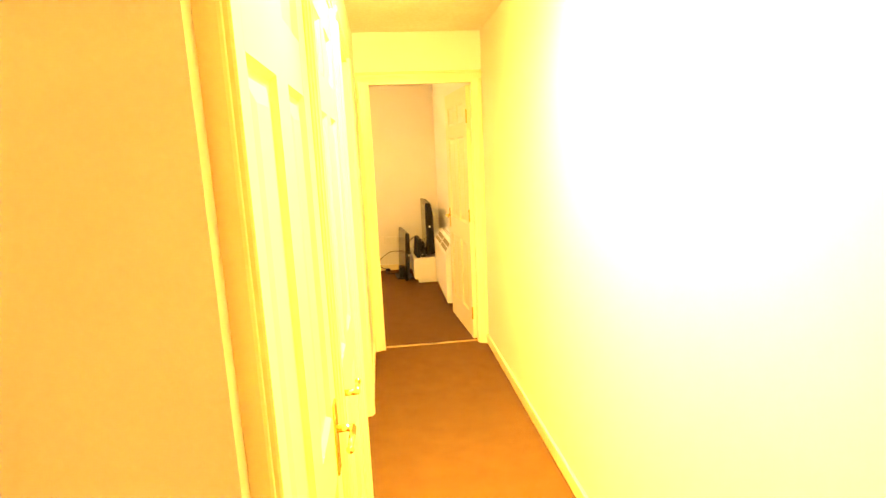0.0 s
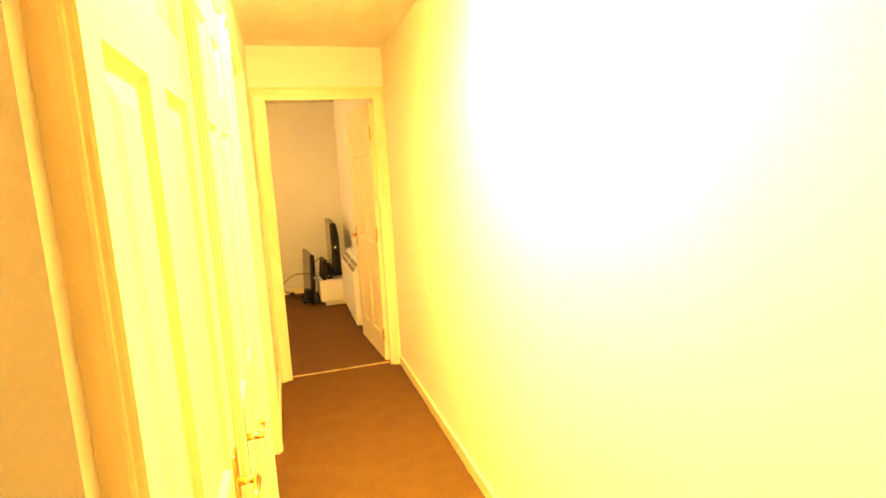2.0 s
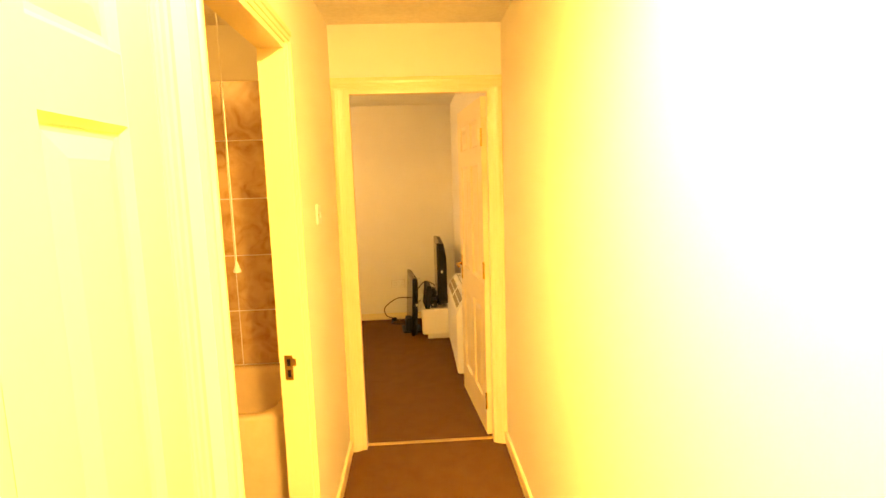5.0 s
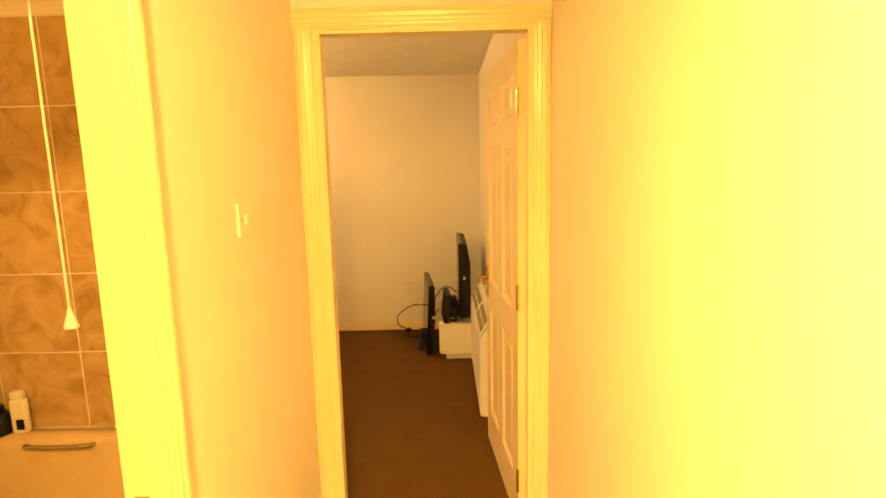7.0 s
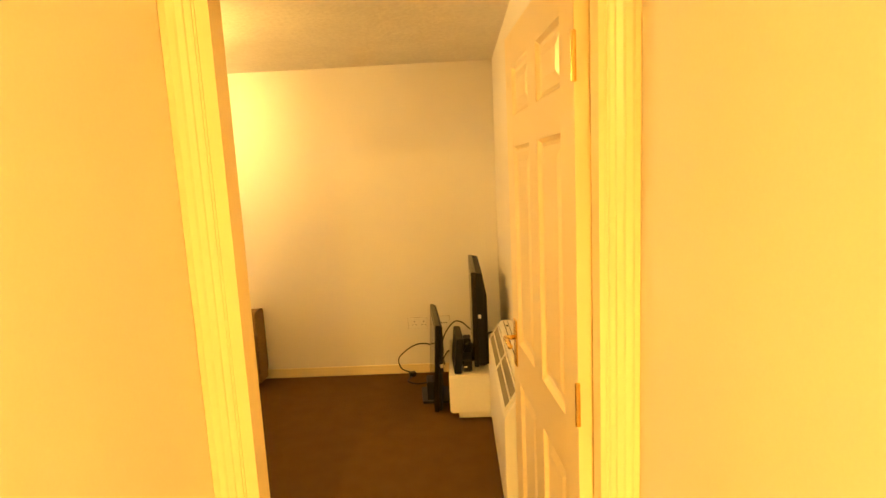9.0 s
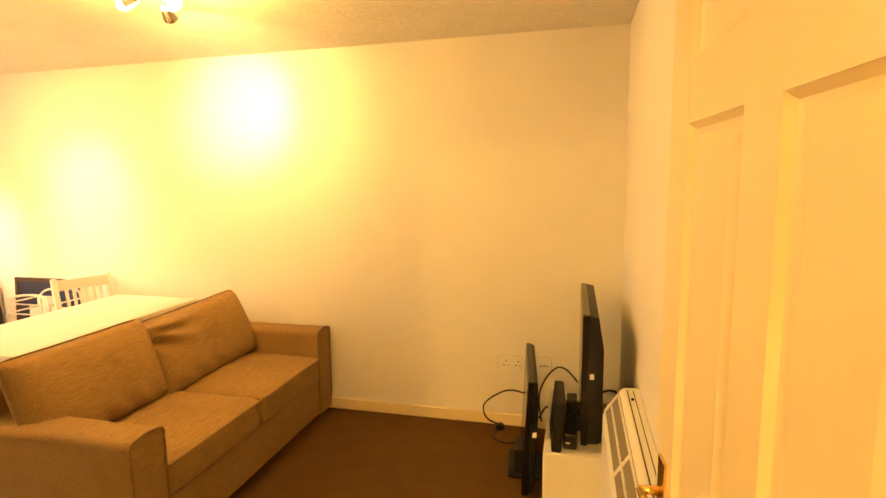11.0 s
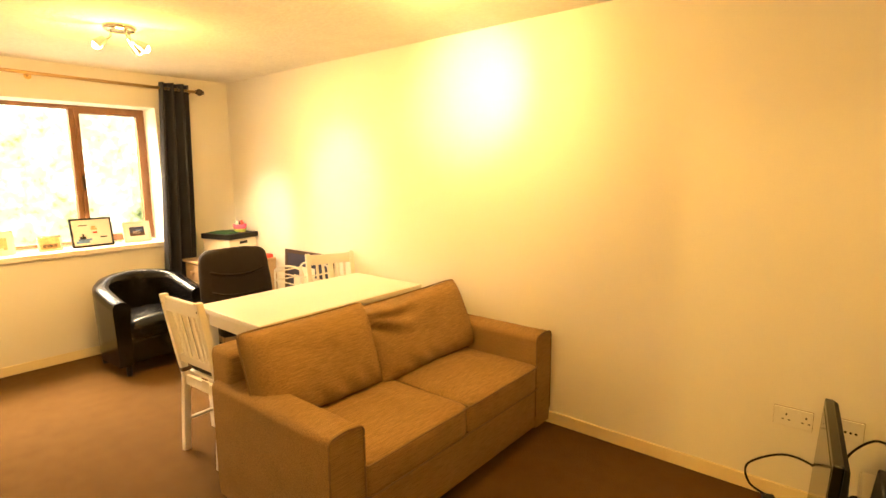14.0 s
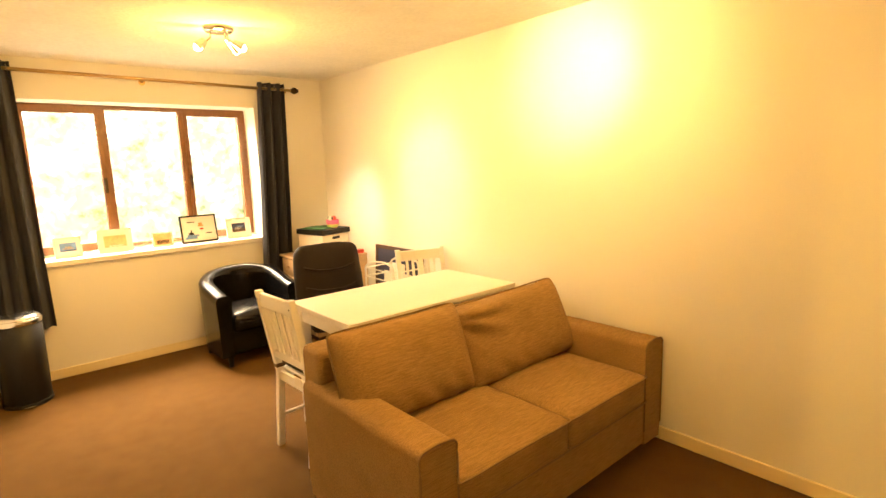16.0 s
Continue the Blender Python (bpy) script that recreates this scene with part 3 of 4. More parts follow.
# ---- window, curtains, sill ----
FX = -5.665
win = tagged(thing("window_1", "wide three-light window with brown wooden frames", "window", pose(0, 0, 0)), kind="structure")
f0, f1, z0, z1 = WY0, WY1, 0.905, WZ1
bm = bmesh.new()
box(bm, FX - 0.06, FX, f0, f0 + 0.035, z0, z1)
box(bm, FX - 0.06, FX, f1 - 0.035, f1, z0, z1)
box(bm, FX - 0.06, FX, f0 + 0.035, f1 - 0.035, z1 - 0.035, z1)
box(bm, FX - 0.06, FX, f0 + 0.035, f1 - 0.035, z0, z0 + 0.03)
part("window_frame", bm, FRAME_WOOD, win)
M1, M2 = 1.101, 1.68
for y in (M1, M2):
    part("mullion", block(FX - 0.058, FX - 0.002, y - 0.02, y + 0.02, z0 + 0.03, z1 - 0.035, 0.004), FRAME_WOOD, win)
glass, nt, b = nodes_of("window glass")
b.inputs["Base Color"].default_value = (1, 1, 1, 1)
b.inputs["Roughness"].default_value, b.inputs["Transmission Weight"].default_value, b.inputs["IOR"].default_value = 0.0, 1.0, 1.05
lights = ((f0 + 0.035, M1 - 0.02, 1), (M1 + 0.02, M2 - 0.02, 0), (M2 + 0.02, f1 - 0.035, 1))
for a, c, sash in lights:
    s = 0.032 if sash else 0.008
    if sash:
        bm = bmesh.new()
        box(bm, FX - 0.045, FX + 0.008, a, a + s, z0 + 0.03, z1 - 0.035)
        box(bm, FX - 0.045, FX + 0.008, c - s, c, z0 + 0.03, z1 - 0.035)
        box(bm, FX - 0.045, FX + 0.008, a + s, c - s, z1 - 0.035 - s, z1 - 0.035)
        box(bm, FX - 0.045, FX + 0.008, a + s, c - s, z0 + 0.03, z0 + 0.03 + s)
        sf = part("sash", bm, FRAME_WOOD, win)
        hy = c - s / 2 if a < 1 else a + s / 2
        hb = block(FX + 0.008, FX + 0.02, hy - 0.012, hy + 0.012, 1.42, 1.48, 0.003)
        box(hb, FX + 0.02, FX + 0.03, hy - 0.01, hy + 0.01, 1.36, 1.46)
        part("catch", hb, DARK_METAL, sf, "dark metal window catch")
    p = part("pane", block(FX - 0.030, FX - 0.026, a + s, c - s, z0 + 0.03 + s, z1 - 0.035 - s), glass, win)
    p.visible_shadow = False
structure("window_sill", block(FX - 0.0, ROOM_W + 0.03, WY0 + 0.003, WY1 - 0.003, WZ0 - 0.03, WZ0 + 0.012, 0.006), WHITE_WOOD, "white painted window sill", "window sill")
structure("window_reveal", block(FX, ROOM_W - 0.002, WY0, WY1, WZ1 - 0.004, WZ1 - 0.001), WHITE_WOOD, "white window head reveal", "trim")
# flat sheet that glows by itself in place of the lit garden
structure("backdrop", block(-14.1, -14.0, -16, 18, -7, 11), GARDEN, "glowing backdrop of sunlit trees beyond the window", "backdrop")

pole = thing("curtain_pole", "dull brass curtain pole with dark ball ends", "curtain pole", pose(-5.33, 0, 2.225))
part("pole", rod((0, 0.12, 0.015), (0, 2.57, -0.012), 0.0125, seg=18), OLD_BRASS, pole, smooth=True)
for y, z in ((0.10, 0.015), (2.60, -0.013)):
    bm = bmesh.new()
    bmesh.ops.create_uvsphere(bm, u_segments=18, v_segments=12, radius=0.03, matrix=Matrix.Translation((0, y, z)))
    cyl(bm, (0, y - 0.035, z), (0, y + 0.035, z), 0.017, seg=14)
    part("finial", bm, DARK_METAL, pole, "dark round finial", smooth=True)
for y in (0.2, 1.36, 2.53):
    bm = cyl(bmesh.new(), (0, y, -0.012), (-0.08, y, -0.012), 0.007, seg=10)
    cyl(bm, (-0.074, y, -0.012), (-0.08, y, -0.012), 0.024, seg=16)
    part("bracket", bm, OLD_BRASS, pole)


def curtain(label, y0, y1, ztop, zbot, folds, seed, drift=0.0):
    """A gathered curtain hung from rings: folds that open a little towards the hem."""
    rnd = random.Random(seed)
    t = thing("curtain", label, "curtain", pose(-5.33, 0, 0), "window curtains")
    n, rows = folds * 18, 16
    ph = [rnd.uniform(-0.5, 0.5) for _ in range(folds + 1)]
    bm = bmesh.new()
    grid = []
    for j in range(rows + 1):
        s = j / rows
        z = ztop + (zbot - ztop) * s
        line = []
        for i in range(n + 1):
            u = i / n
            k = min(int(u * folds), folds - 1)
            w = ph[k] * (1 - (u * folds - k)) + ph[k + 1] * (u * folds - k)
            amp = 0.036 + 0.014 * w + 0.012 * s
            spread = 1 + 0.16 * s
            y = y0 + (y1 - y0) * (0.5 + (u - 0.5) * spread + 0.02 * w * s) + drift * s
            x = amp * math.sin(2 * math.pi * (u * folds + 0.12 * w * s)) + 0.012 * math.sin(4 * s + 5 * w) * s
            line.append((x, y, z))
        grid.append(line)
    for off in (0.0, -0.004):
        vs = [[bm.verts.new((x + off, y, z)) for x, y, z in line] for line in grid]
        for a, c in zip(vs, vs[1:]):
            for i in range(n):
                bm.faces.new((a[i], a[i + 1], c[i + 1], c[i]))
    part("cloth", bm, CURTAIN, t, smooth=True)
    for i in range(folds * 2):
        y = y0 + (y1 - y0) * (i + 0.5) / (folds * 2)
        part("eyelet", tube([(0.022 * math.cos(a), y, ztop - 0.045 + 0.022 * math.sin(a)) for a in [math.pi / 4 * q for q in range(8)]], 0.003, 6, True), CHROME, t, "metal eyelet ring")
    return t


curtain("dark blue curtain drawn back at the window edge", 2.252, 2.505, 2.265, 0.43, 3, 3, -0.075)
curtain("dark blue curtain drawn back beside the pedal bin", 0.22, 0.555, 2.285, 0.42, 4, 8, 0.01)

# ---- small pictures on the sill ----
BLUE = surface("blue print", (0.12, 0.22, 0.42), rough=0.5, var=0.3, scale=30, grain=120)
ORANGE = surface("sandy print", (0.62, 0.36, 0.14), rough=0.5, var=0.3, scale=40, grain=120)
PAPER = surface("cream card", (0.78, 0.72, 0.60), rough=0.6, var=0.03, grain=200)
SILVER = surface("pale frame", (0.66, 0.60, 0.50), rough=0.35, var=0.05, grain=100)
NAVY = surface("navy poster", (0.025, 0.03, 0.075), rough=0.35, var=0.2, scale=8, grain=80)
DARK_WOOD = surface("dark brown wood", (0.07, 0.035, 0.018), rough=0.4, var=0.12, grain=25, grain_var=0.15, stretch=(1, 6, 6))
PINK = surface("pink plastic", (0.75, 0.10, 0.20), rough=0.35, var=0.05)
GREEN = surface("green cloth", (0.03, 0.12, 0.05), rough=0.8, var=0.15, grain=200, grain_var=0.15)
RED = surface("red plastic", (0.62, 0.05, 0.03), rough=0.4)


def picture(label, y, w, h, frame_mat, mount_mat, shapes, bar=0.012, lean=10, turn=0):
    """A framed photo leaning back on the sill; shapes: (x0, x1, z0, z1, material) on the mount."""
    t = thing("picture_frame", label, "picture frame", pose(-5.535, y, WZ0 + 0.0125, 0, 0, 90 + turn) @ pose(0, 0, 0, -lean), "pictures on the sill")
    bm = bmesh.new()
    box(bm, -w / 2, w / 2, 0.0, 0.016, 0, bar)
    box(bm, -w / 2, w / 2, 0.0, 0.016, h - bar, h)
    box(bm, -w / 2, -w / 2 + bar, 0.0, 0.016, bar, h - bar)
    box(bm, w / 2 - bar, w / 2, 0.0, 0.016, bar, h - bar)
    part("frame", bm, frame_mat, t)
    part("mount", block(-w / 2 + bar, w / 2 - bar, 0.005, 0.013, bar, h - bar), mount_mat, t)
    for x0, x1, za, zb, m in shapes:
        part("print", block(x0 * w, x1 * w, 0.003, 0.0055, za * h, zb * h), m, t)
    part("strut", block(-0.02, 0.02, 0.016, 0.045, 0.002, h * 0.5), BLACK, t)
    return t


picture("pale framed photo of blue water and sand on the sill", 0.745, 0.18, 0.155, SILVER, PAPER, ((-0.3, 0.3, 0.3, 0.72, BLUE), (-0.2, 0.2, 0.38, 0.46, ORANGE), (-0.1, 0.14, 0.46, 0.54, ORANGE), (-0.3, 0.3, 0.3, 0.36, NAVY)), 0.014, 12, 4)
picture("cream framed sandy print on the sill", 1.06, 0.245, 0.185, PAPER, PAPER, ((-0.32, 0.32, 0.22, 0.72, ORANGE), (-0.2, 0.22, 0.2, 0.3, PAPER)), 0.02, 12)
picture("small brown framed photo on the sill", 1.405, 0.16, 0.12, SILVER, PAPER, ((-0.42, 0.42, 0.12, 0.9, ORANGE), (-0.3, 0.3, 0.2, 0.45, DARK_WOOD)), 0.008, 12)
picture("black framed collage with small boats on the sill", 1.706, 0.305, 0.24, BLACK, PAPER, ((-0.40, -0.08, 0.14, 0.22, BLUE), (-0.34, -0.02, 0.22, 0.29, BLUE), (-0.30, -0.16, 0.29, 0.37, BLACK), (-0.24, -0.20, 0.37, 0.46, BLACK), (-0.02, 0.13, 0.58, 0.64, ORANGE), (0.0, 0.1, 0.64, 0.72, ORANGE), (0.02, 0.12, 0.46, 0.52, RED), (0.18, 0.34, 0.30, 0.34, GREY), (-0.3, -0.1, 0.74, 0.77, GREY)), 0.013, 11)
picture("pale framed photo with a dark centre on the sill", 2.052, 0.222, 0.182, SILVER, PAPER, ((-0.27, 0.27, 0.3, 0.46, DARK_WOOD), (-0.27, 0.27, 0.46, 0.74, NAVY), (-0.16, 0.10, 0.42, 0.54, PAPER), (-0.05, 0.18, 0.54, 0.62, BLUE)), 0.016, 12)

# ---- soft furniture ----


def soft_box(w, d, h, r, bulge=0.02, wrinkle=0.004, seed=0.0, cuts=14):
    """A stuffed box about its centre: rounded edges, swollen faces, faint creases."""
    bm = bmesh.new()
    box(bm, -w / 2, w / 2, -d / 2, d / 2, -h / 2, h / 2)
    bmesh.ops.subdivide_edges(bm, edges=list(bm.edges), cuts=cuts, use_grid_fill=True)
    half = Vector((w / 2, d / 2, h / 2))
    for v in bm.verts:
        p = v.co.copy()
        u = Vector((p.x / half.x, p.y / half.y, p.z / half.z))
        q = Vector([max(-half[i] + r, min(half[i] - r, p[i])) for i in range(3)])
        dlt = p - q
        if dlt.length > 1e-6:
            p = q + dlt.normalized() * r
        p.z += math.copysign(bulge, u.z) * (1 - u.x ** 2) * (1 - u.y ** 2) if abs(u.z) > 0.99 else 0
        if abs(u.y) > 0.99:
            p.y += math.copysign(bulge * 0.4, u.y) * (1 - u.x ** 2) * (1 - u.z ** 2)
        if abs(u.x) > 0.99:
            p.x += math.copysign(bulge * 0.4, u.x) * (1 - u.y ** 2) * (1 - u.z ** 2)
        nz = noise.noise(Vector((p.x * 7 + seed, p.y * 7, p.z * 7))) + 0.5 * noise.noise(Vector((p.x * 17, p.y * 17 + seed, p.z * 17)))
        v.co = p + p.normalized() * nz * wrinkle
    return bm


def seam(w, d, z, r):
    """A closed piping line round a cushion at height z."""
    hx, hy = w / 2, d / 2
    pts = []
    for sx, sy in ((1, 1), (-1, 1), (-1, -1), (1, -1)):
        c = ((sx * (hx - r), sy * hy), (sx * hx, sy * (hy - r)))
        pts += [(x, y, z) for x, y in (c if sx * sy < 0 else c[::-1])]
        nxt = {(1, 1): (-1, 1), (-1, 1): (-1, -1), (-1, -1): (1, -1), (1, -1): (1, 1)}[(sx, sy)]
        for k in (0.33, 0.66):
            pts.append((hx * (sx + (nxt[0] - sx) * k), hy * (sy + (nxt[1] - sy) * k), z))
    return tube(pts, 0.004, 6, True)


def pillow(w, h, deep, seed, slumped):
    """A stuffed back cushion in y and z, thickest at its middle, with pulls at its corners."""
    bm = bmesh.new()
    n, m = 34, 24
    border = {}
    for side in (1, -1):
        vs = []
        for j in range(m + 1):
            row = []
            for i in range(n + 1):
                u, v = 2 * i / n - 1, 2 * j / m - 1
                if (i in (0, n) or j in (0, m)) and (i, j) in border:
                    row.append(border[(i, j)])
                    continue
                y, z = u * w / 2 * (1 - 0.02 * (1 - v * v)), v * h / 2 * (1 - 0.025 * (1 - u * u))
                t = ((1 - abs(u) ** 5) * (1 - abs(v) ** 4)) ** 0.42 * deep / 2
                t += 0.006 * noise.noise(Vector((y * 6 + seed, z * 6, side))) + 0.003 * noise.noise(Vector((y * 18, z * 14 + seed, side)))
                if slumped:
                    d2 = (u + 0.85) ** 2 * 0.5 + (v - 0.75) ** 2
                    ang, rad = math.atan2(0.85 - v, u + 1.05), math.hypot(u + 1.05, 0.85 - v)
                    t += 0.032 * math.sin(9 * ang + 1.5 * rad) * math.exp(-((rad - 0.35) / 0.45) ** 2)
                    t += 0.012 * math.exp(-((v + 0.75) ** 2) / 0.08 - (u + 0.5) ** 2 / 0.3) * math.sin(16 * u + 9 * v)
                    z += -0.020 * math.exp(-d2 / 0.3)
                else:
                    t += 0.010 * math.exp(-((v + 0.75) ** 2) / 0.1 - (u - 0.3) ** 2 / 0.4) * math.sin(15 * u + 7 * v)
                vert = bm.verts.new((side * t, y, z))
                if i in (0, n) or j in (0, m):
                    vert.co.x = 0
                    border[(i, j)] = vert
                row.append(vert)
            vs.append(row)
        for a, c in zip(vs, vs[1:]):
            for i in range(n):
                bm.faces.new((a[i], a[i + 1], c[i + 1], c[i]))
    return bm


def sofa():
    X0, X1, Y0, Y1 = -2.79, -1.90, 1.275, 2.895
    t = thing("sofa", "beige chenille two-seater sofa against the long wall", "sofa", pose(0, 0, 0))
    part("base", block(X0 + 0.02, X1 - 0.004, Y0 + 0.14, Y1 - 0.14, 0.03, 0.255, 0.012, 3), FABRIC, t)
    for y0, y1 in ((Y0, Y0 + 0.165), (Y1 - 0.165, Y1)):
        bm = bmesh.new()
        prof = [(y0 + 0.006, 0.025), (y0, 0.10), (y0, 0.35), (y0, 0.537)]
        for cy, sg in ((y0 + 0.03, -1), (y1 - 0.03, 1)):
            for k in range(5):
                a = math.pi / 2 * (k / 4 if sg < 0 else 1 - k / 4)
                prof.append((cy + sg * 0.03 * math.cos(a), 0.545 + 0.03 * math.sin(a)))
            if sg < 0:
                prof.append(((y0 + y1) / 2, 0.581))
        prof += [(y1, 0.537), (y1, 0.35), (y1, 0.10), (y1 - 0.006, 0.025)]
        steps = 12
        rows = [[bm.verts.new((X0 + 0.06 + (X1 - X0 - 0.06) * i / steps, y, z + 0.003 * noise.noise(Vector((i * 0.8, y * 9, z * 9))))) for y, z in prof] for i in range(steps + 1)]
        for a, c in zip(rows, rows[1:]):
            for i in range(len(prof)):
                bm.faces.new((a[i], a[(i + 1) % len(prof)], c[(i + 1) % len(prof)], c[i]))
        bm.faces.new(rows[0][::-1])
        bm.faces.new(rows[-1])
        arm = part("arm", bm, FABRIC, t, smooth=False)
        arm.data.shade_smooth()
        arm.data.set_sharp_from_angle(angle=radians(60))
        line = [(X1 + 0.001, y, z) for y, z in prof[1:-1]]
        part("piping", tube(line, 0.0045, 6), PIPING, arm, "dark piping round the arm front")
    bm = block(X0, X0 + 0.17, Y0 + 0.03, Y1 - 0.03, 0.03, 0.725, 0.03, 4)
    part("back_frame", bm, FABRIC, t)
    w = (Y1 - Y0 - 0.33) / 2
    for k in (0, 1):
        yc = Y0 + 0.165 + w * (k + 0.5)
        c = part("seat_cushion", soft_box(0.70, w - 0.004, 0.165, 0.03, 0.022, 0.003, k * 3.1), FABRIC, t, smooth=True)
        c.location = (X1 - 0.35 + 0.012, yc, 0.338)
        for z in (0.066, -0.066):
            p = part("piping", seam(0.705, w, z, 0.03), PIPING, c, "dark piping")
    for k, (yc, wd, ry, rz, zc, hh) in enumerate(((1.655, 0.70, -19, 0, 0.618, 0.43), (2.375, 0.80, -22, -3, 0.602, 0.43))):
        c = part("back_cushion", pillow(wd, hh, 0.21, k * 5.3, k == 1), FABRIC, t, smooth=True)
        c.matrix_world = pose(-2.47, yc, zc, 0 if k == 0 else 2.5, ry, rz)
        bm = seam(hh, wd, 0.0, 0.03)
        bmesh.ops.transform(bm, matrix=Matrix.Rotation(radians(90), 4, "Y"), verts=bm.verts)
        part("piping", bm, PIPING, c, "dark piping")
    for x in (X0 + 0.1, X1 - 0.1):
        for y in (Y0 + 0.08, Y1 - 0.08):
            part("foot", rod((x, y, 0.0), (x, y, 0.03), 0.022, 0.028, 14), BLACK, t)
    return t


sofa()


def tub_chair():
    t = thing("tub_armchair", "black leather tub armchair beneath the window", "armchair", pose(-4.945, 1.842, 0, 0, 0, 2))
    path = []
    for i in range(7):
        path.append((0.30 - 0.05 * i, -0.285, i / 32))
    for i in range(1, 18):
        a = -math.pi / 2 - math.pi * i / 18
        path.append((0.285 * math.cos(a), 0.285 * math.sin(a), (6 + i) / 32))
    for i in range(7):
        path.append((0.05 * i, 0.285, (25 + i) / 32))
    bm = bmesh.new()
    rings = []
    for i, (x, y, s) in enumerate(path):
        a, c = path[max(i - 1, 0)], path[min(i + 1, len(path) - 1)]
        d = Vector((c[0] - a[0], c[1] - a[1])).normalized()
        nrm = Vector((d.y, -d.x))
        top = 0.575 + 0.125 * math.sin(math.pi * s) ** 1.3
        ring = []
        for o, z in ((-0.050, 0.09), (-0.055, 0.30), (-0.062, top - 0.07), (-0.060, top - 0.03), (-0.04, top - 0.006), (0.0, top), (0.04, top - 0.008), (0.058, top - 0.035), (0.055, top - 0.08), (0.045, 0.38), (0.045, 0.09)):
            ring.append(bm.verts.new((x + nrm.x * o, y + nrm.y * o, z)))
        rings.append(ring)
    for a, c in zip(rings, rings[1:]):
        for i in range(len(a)):
            bm.faces.new((a[i], a[(i + 1) % len(a)], c[(i + 1) % len(a)], c[i]))
    bm.faces.new(rings[0])
    bm.faces.new(rings[-1][::-1])
    sh = part("shell", bm, LEATHER, t)
    sh.data.shade_smooth()
    sh.data.set_sharp_from_angle(angle=radians(60))
    c = part("seat_cushion", soft_box(0.50, 0.46, 0.15, 0.05, 0.03, 0.004, 2.0), LEATHER, t, smooth=True)
    c.location = (0.055, 0, 0.335)
    part("front_panel", block(-0.2, 0.285, -0.24, 0.24, 0.09, 0.29, 0.02, 3), LEATHER, t)
    for x in (-0.2, 0.25):
        for y in (-0.26, 0.26):
            part("foot", rod((x, y, 0), (x, y, 0.1), 0.018, 0.024, 12), BLACK, t)
    return t


tub_chair()


def office_chair():
    t = thing("office_chair", "dark brown leather office chair drawn up to the table", "office chair", pose(-4.10, 2.19, 0, 0, 0, -14))
    b = part("backrest", soft_box(0.11, 0.49, 0.58, 0.05, 0.018, 0.006, 4.0, 18), BROWN_LEATHER, t, smooth=True)
    for v in b.data.vertices:
        v.co.y *= 1.03 - 0.16 * v.co.z - 0.9 * max(0.0, v.co.z - 0.2) ** 2 * 4
        v.co.x += 0.02 * math.cos(v.co.y * 6)
    b.matrix_parent_inverse = Matrix()
    b.matrix_local = pose(-0.08, 0, 0.635, 0, -12, 0)
    for z in (-0.05, 0.10):
        part("crease", tube([(0.070, -0.19, z + 0.03), (0.082, -0.08, z), (0.082, 0.08, z), (0.070, 0.19, z + 0.03)], 0.009), BROWN_LEATHER, b, "sewn crease")
    s = part("seat", soft_box(0.46, 0.48, 0.10, 0.04, 0.015, 0.004, 9.0), BROWN_LEATHER, t, smooth=True)
    s.location = (0.14, 0, 0.44)
    part("gas_lift", rod((0.14, 0, 0.08), (0.14, 0, 0.40), 0.026, seg=16), BLACK, t)
    part("mechanism", block(-0.06, 0.25, -0.06, 0.06, 0.36, 0.40, 0.008), BLACK, t)
    for k in range(5):
        a = 2 * math.pi * k / 5
        leg = part("leg", tube([(0.14, 0, 0.10), (0.14 + 0.15 * math.cos(a), 0.15 * math.sin(a), 0.085), (0.14 + 0.27 * math.cos(a), 0.27 * math.sin(a), 0.06)], 0.016), BLACK, t)
        x, y = 0.14 + 0.27 * math.cos(a), 0.27 * math.sin(a)
        part("castor", rod((x, y - 0.02, 0.026), (x, y + 0.02, 0.026), 0.026, seg=14), BLACK, leg)
    return t


office_chair()

# ---- dining furniture ----


def dining_table():
    x0, x1, y0, y1 = -3.475, -2.815, 1.575, 2.79
    t = thing("dining_table", "cream-white rectangular dining table behind the sofa", "table", pose(0, 0, 0))
    part("tabletop", block(x0, x1, y0, y1, 0.712, 0.742, 0.004, 3), WHITE_WOOD, t)
    for a, b, c, d in ((x0 + 0.05, x1 - 0.05, y0 + 0.03, y0 + 0.05), (x0 + 0.05, x1 - 0.05, y1 - 0.05, y1 - 0.03), (x0 + 0.03, x0 + 0.05, y0 + 0.05, y1 - 0.05), (x1 - 0.05, x1 - 0.03, y0 + 0.05, y1 - 0.05)):
        part("apron", block(a, b, c, d, 0.635, 0.712), WHITE_WOOD, t)
    for x in (x0 + 0.05, x1 - 0.05):
        for y in (y0 + 0.05, y1 - 0.05):
            bm = block(x - 0.03, x + 0.03, y - 0.03, y + 0.03, 0, 0.711, 0.004)
            part("leg", bm, WHITE_WOOD, t)
    return t


dining_table()


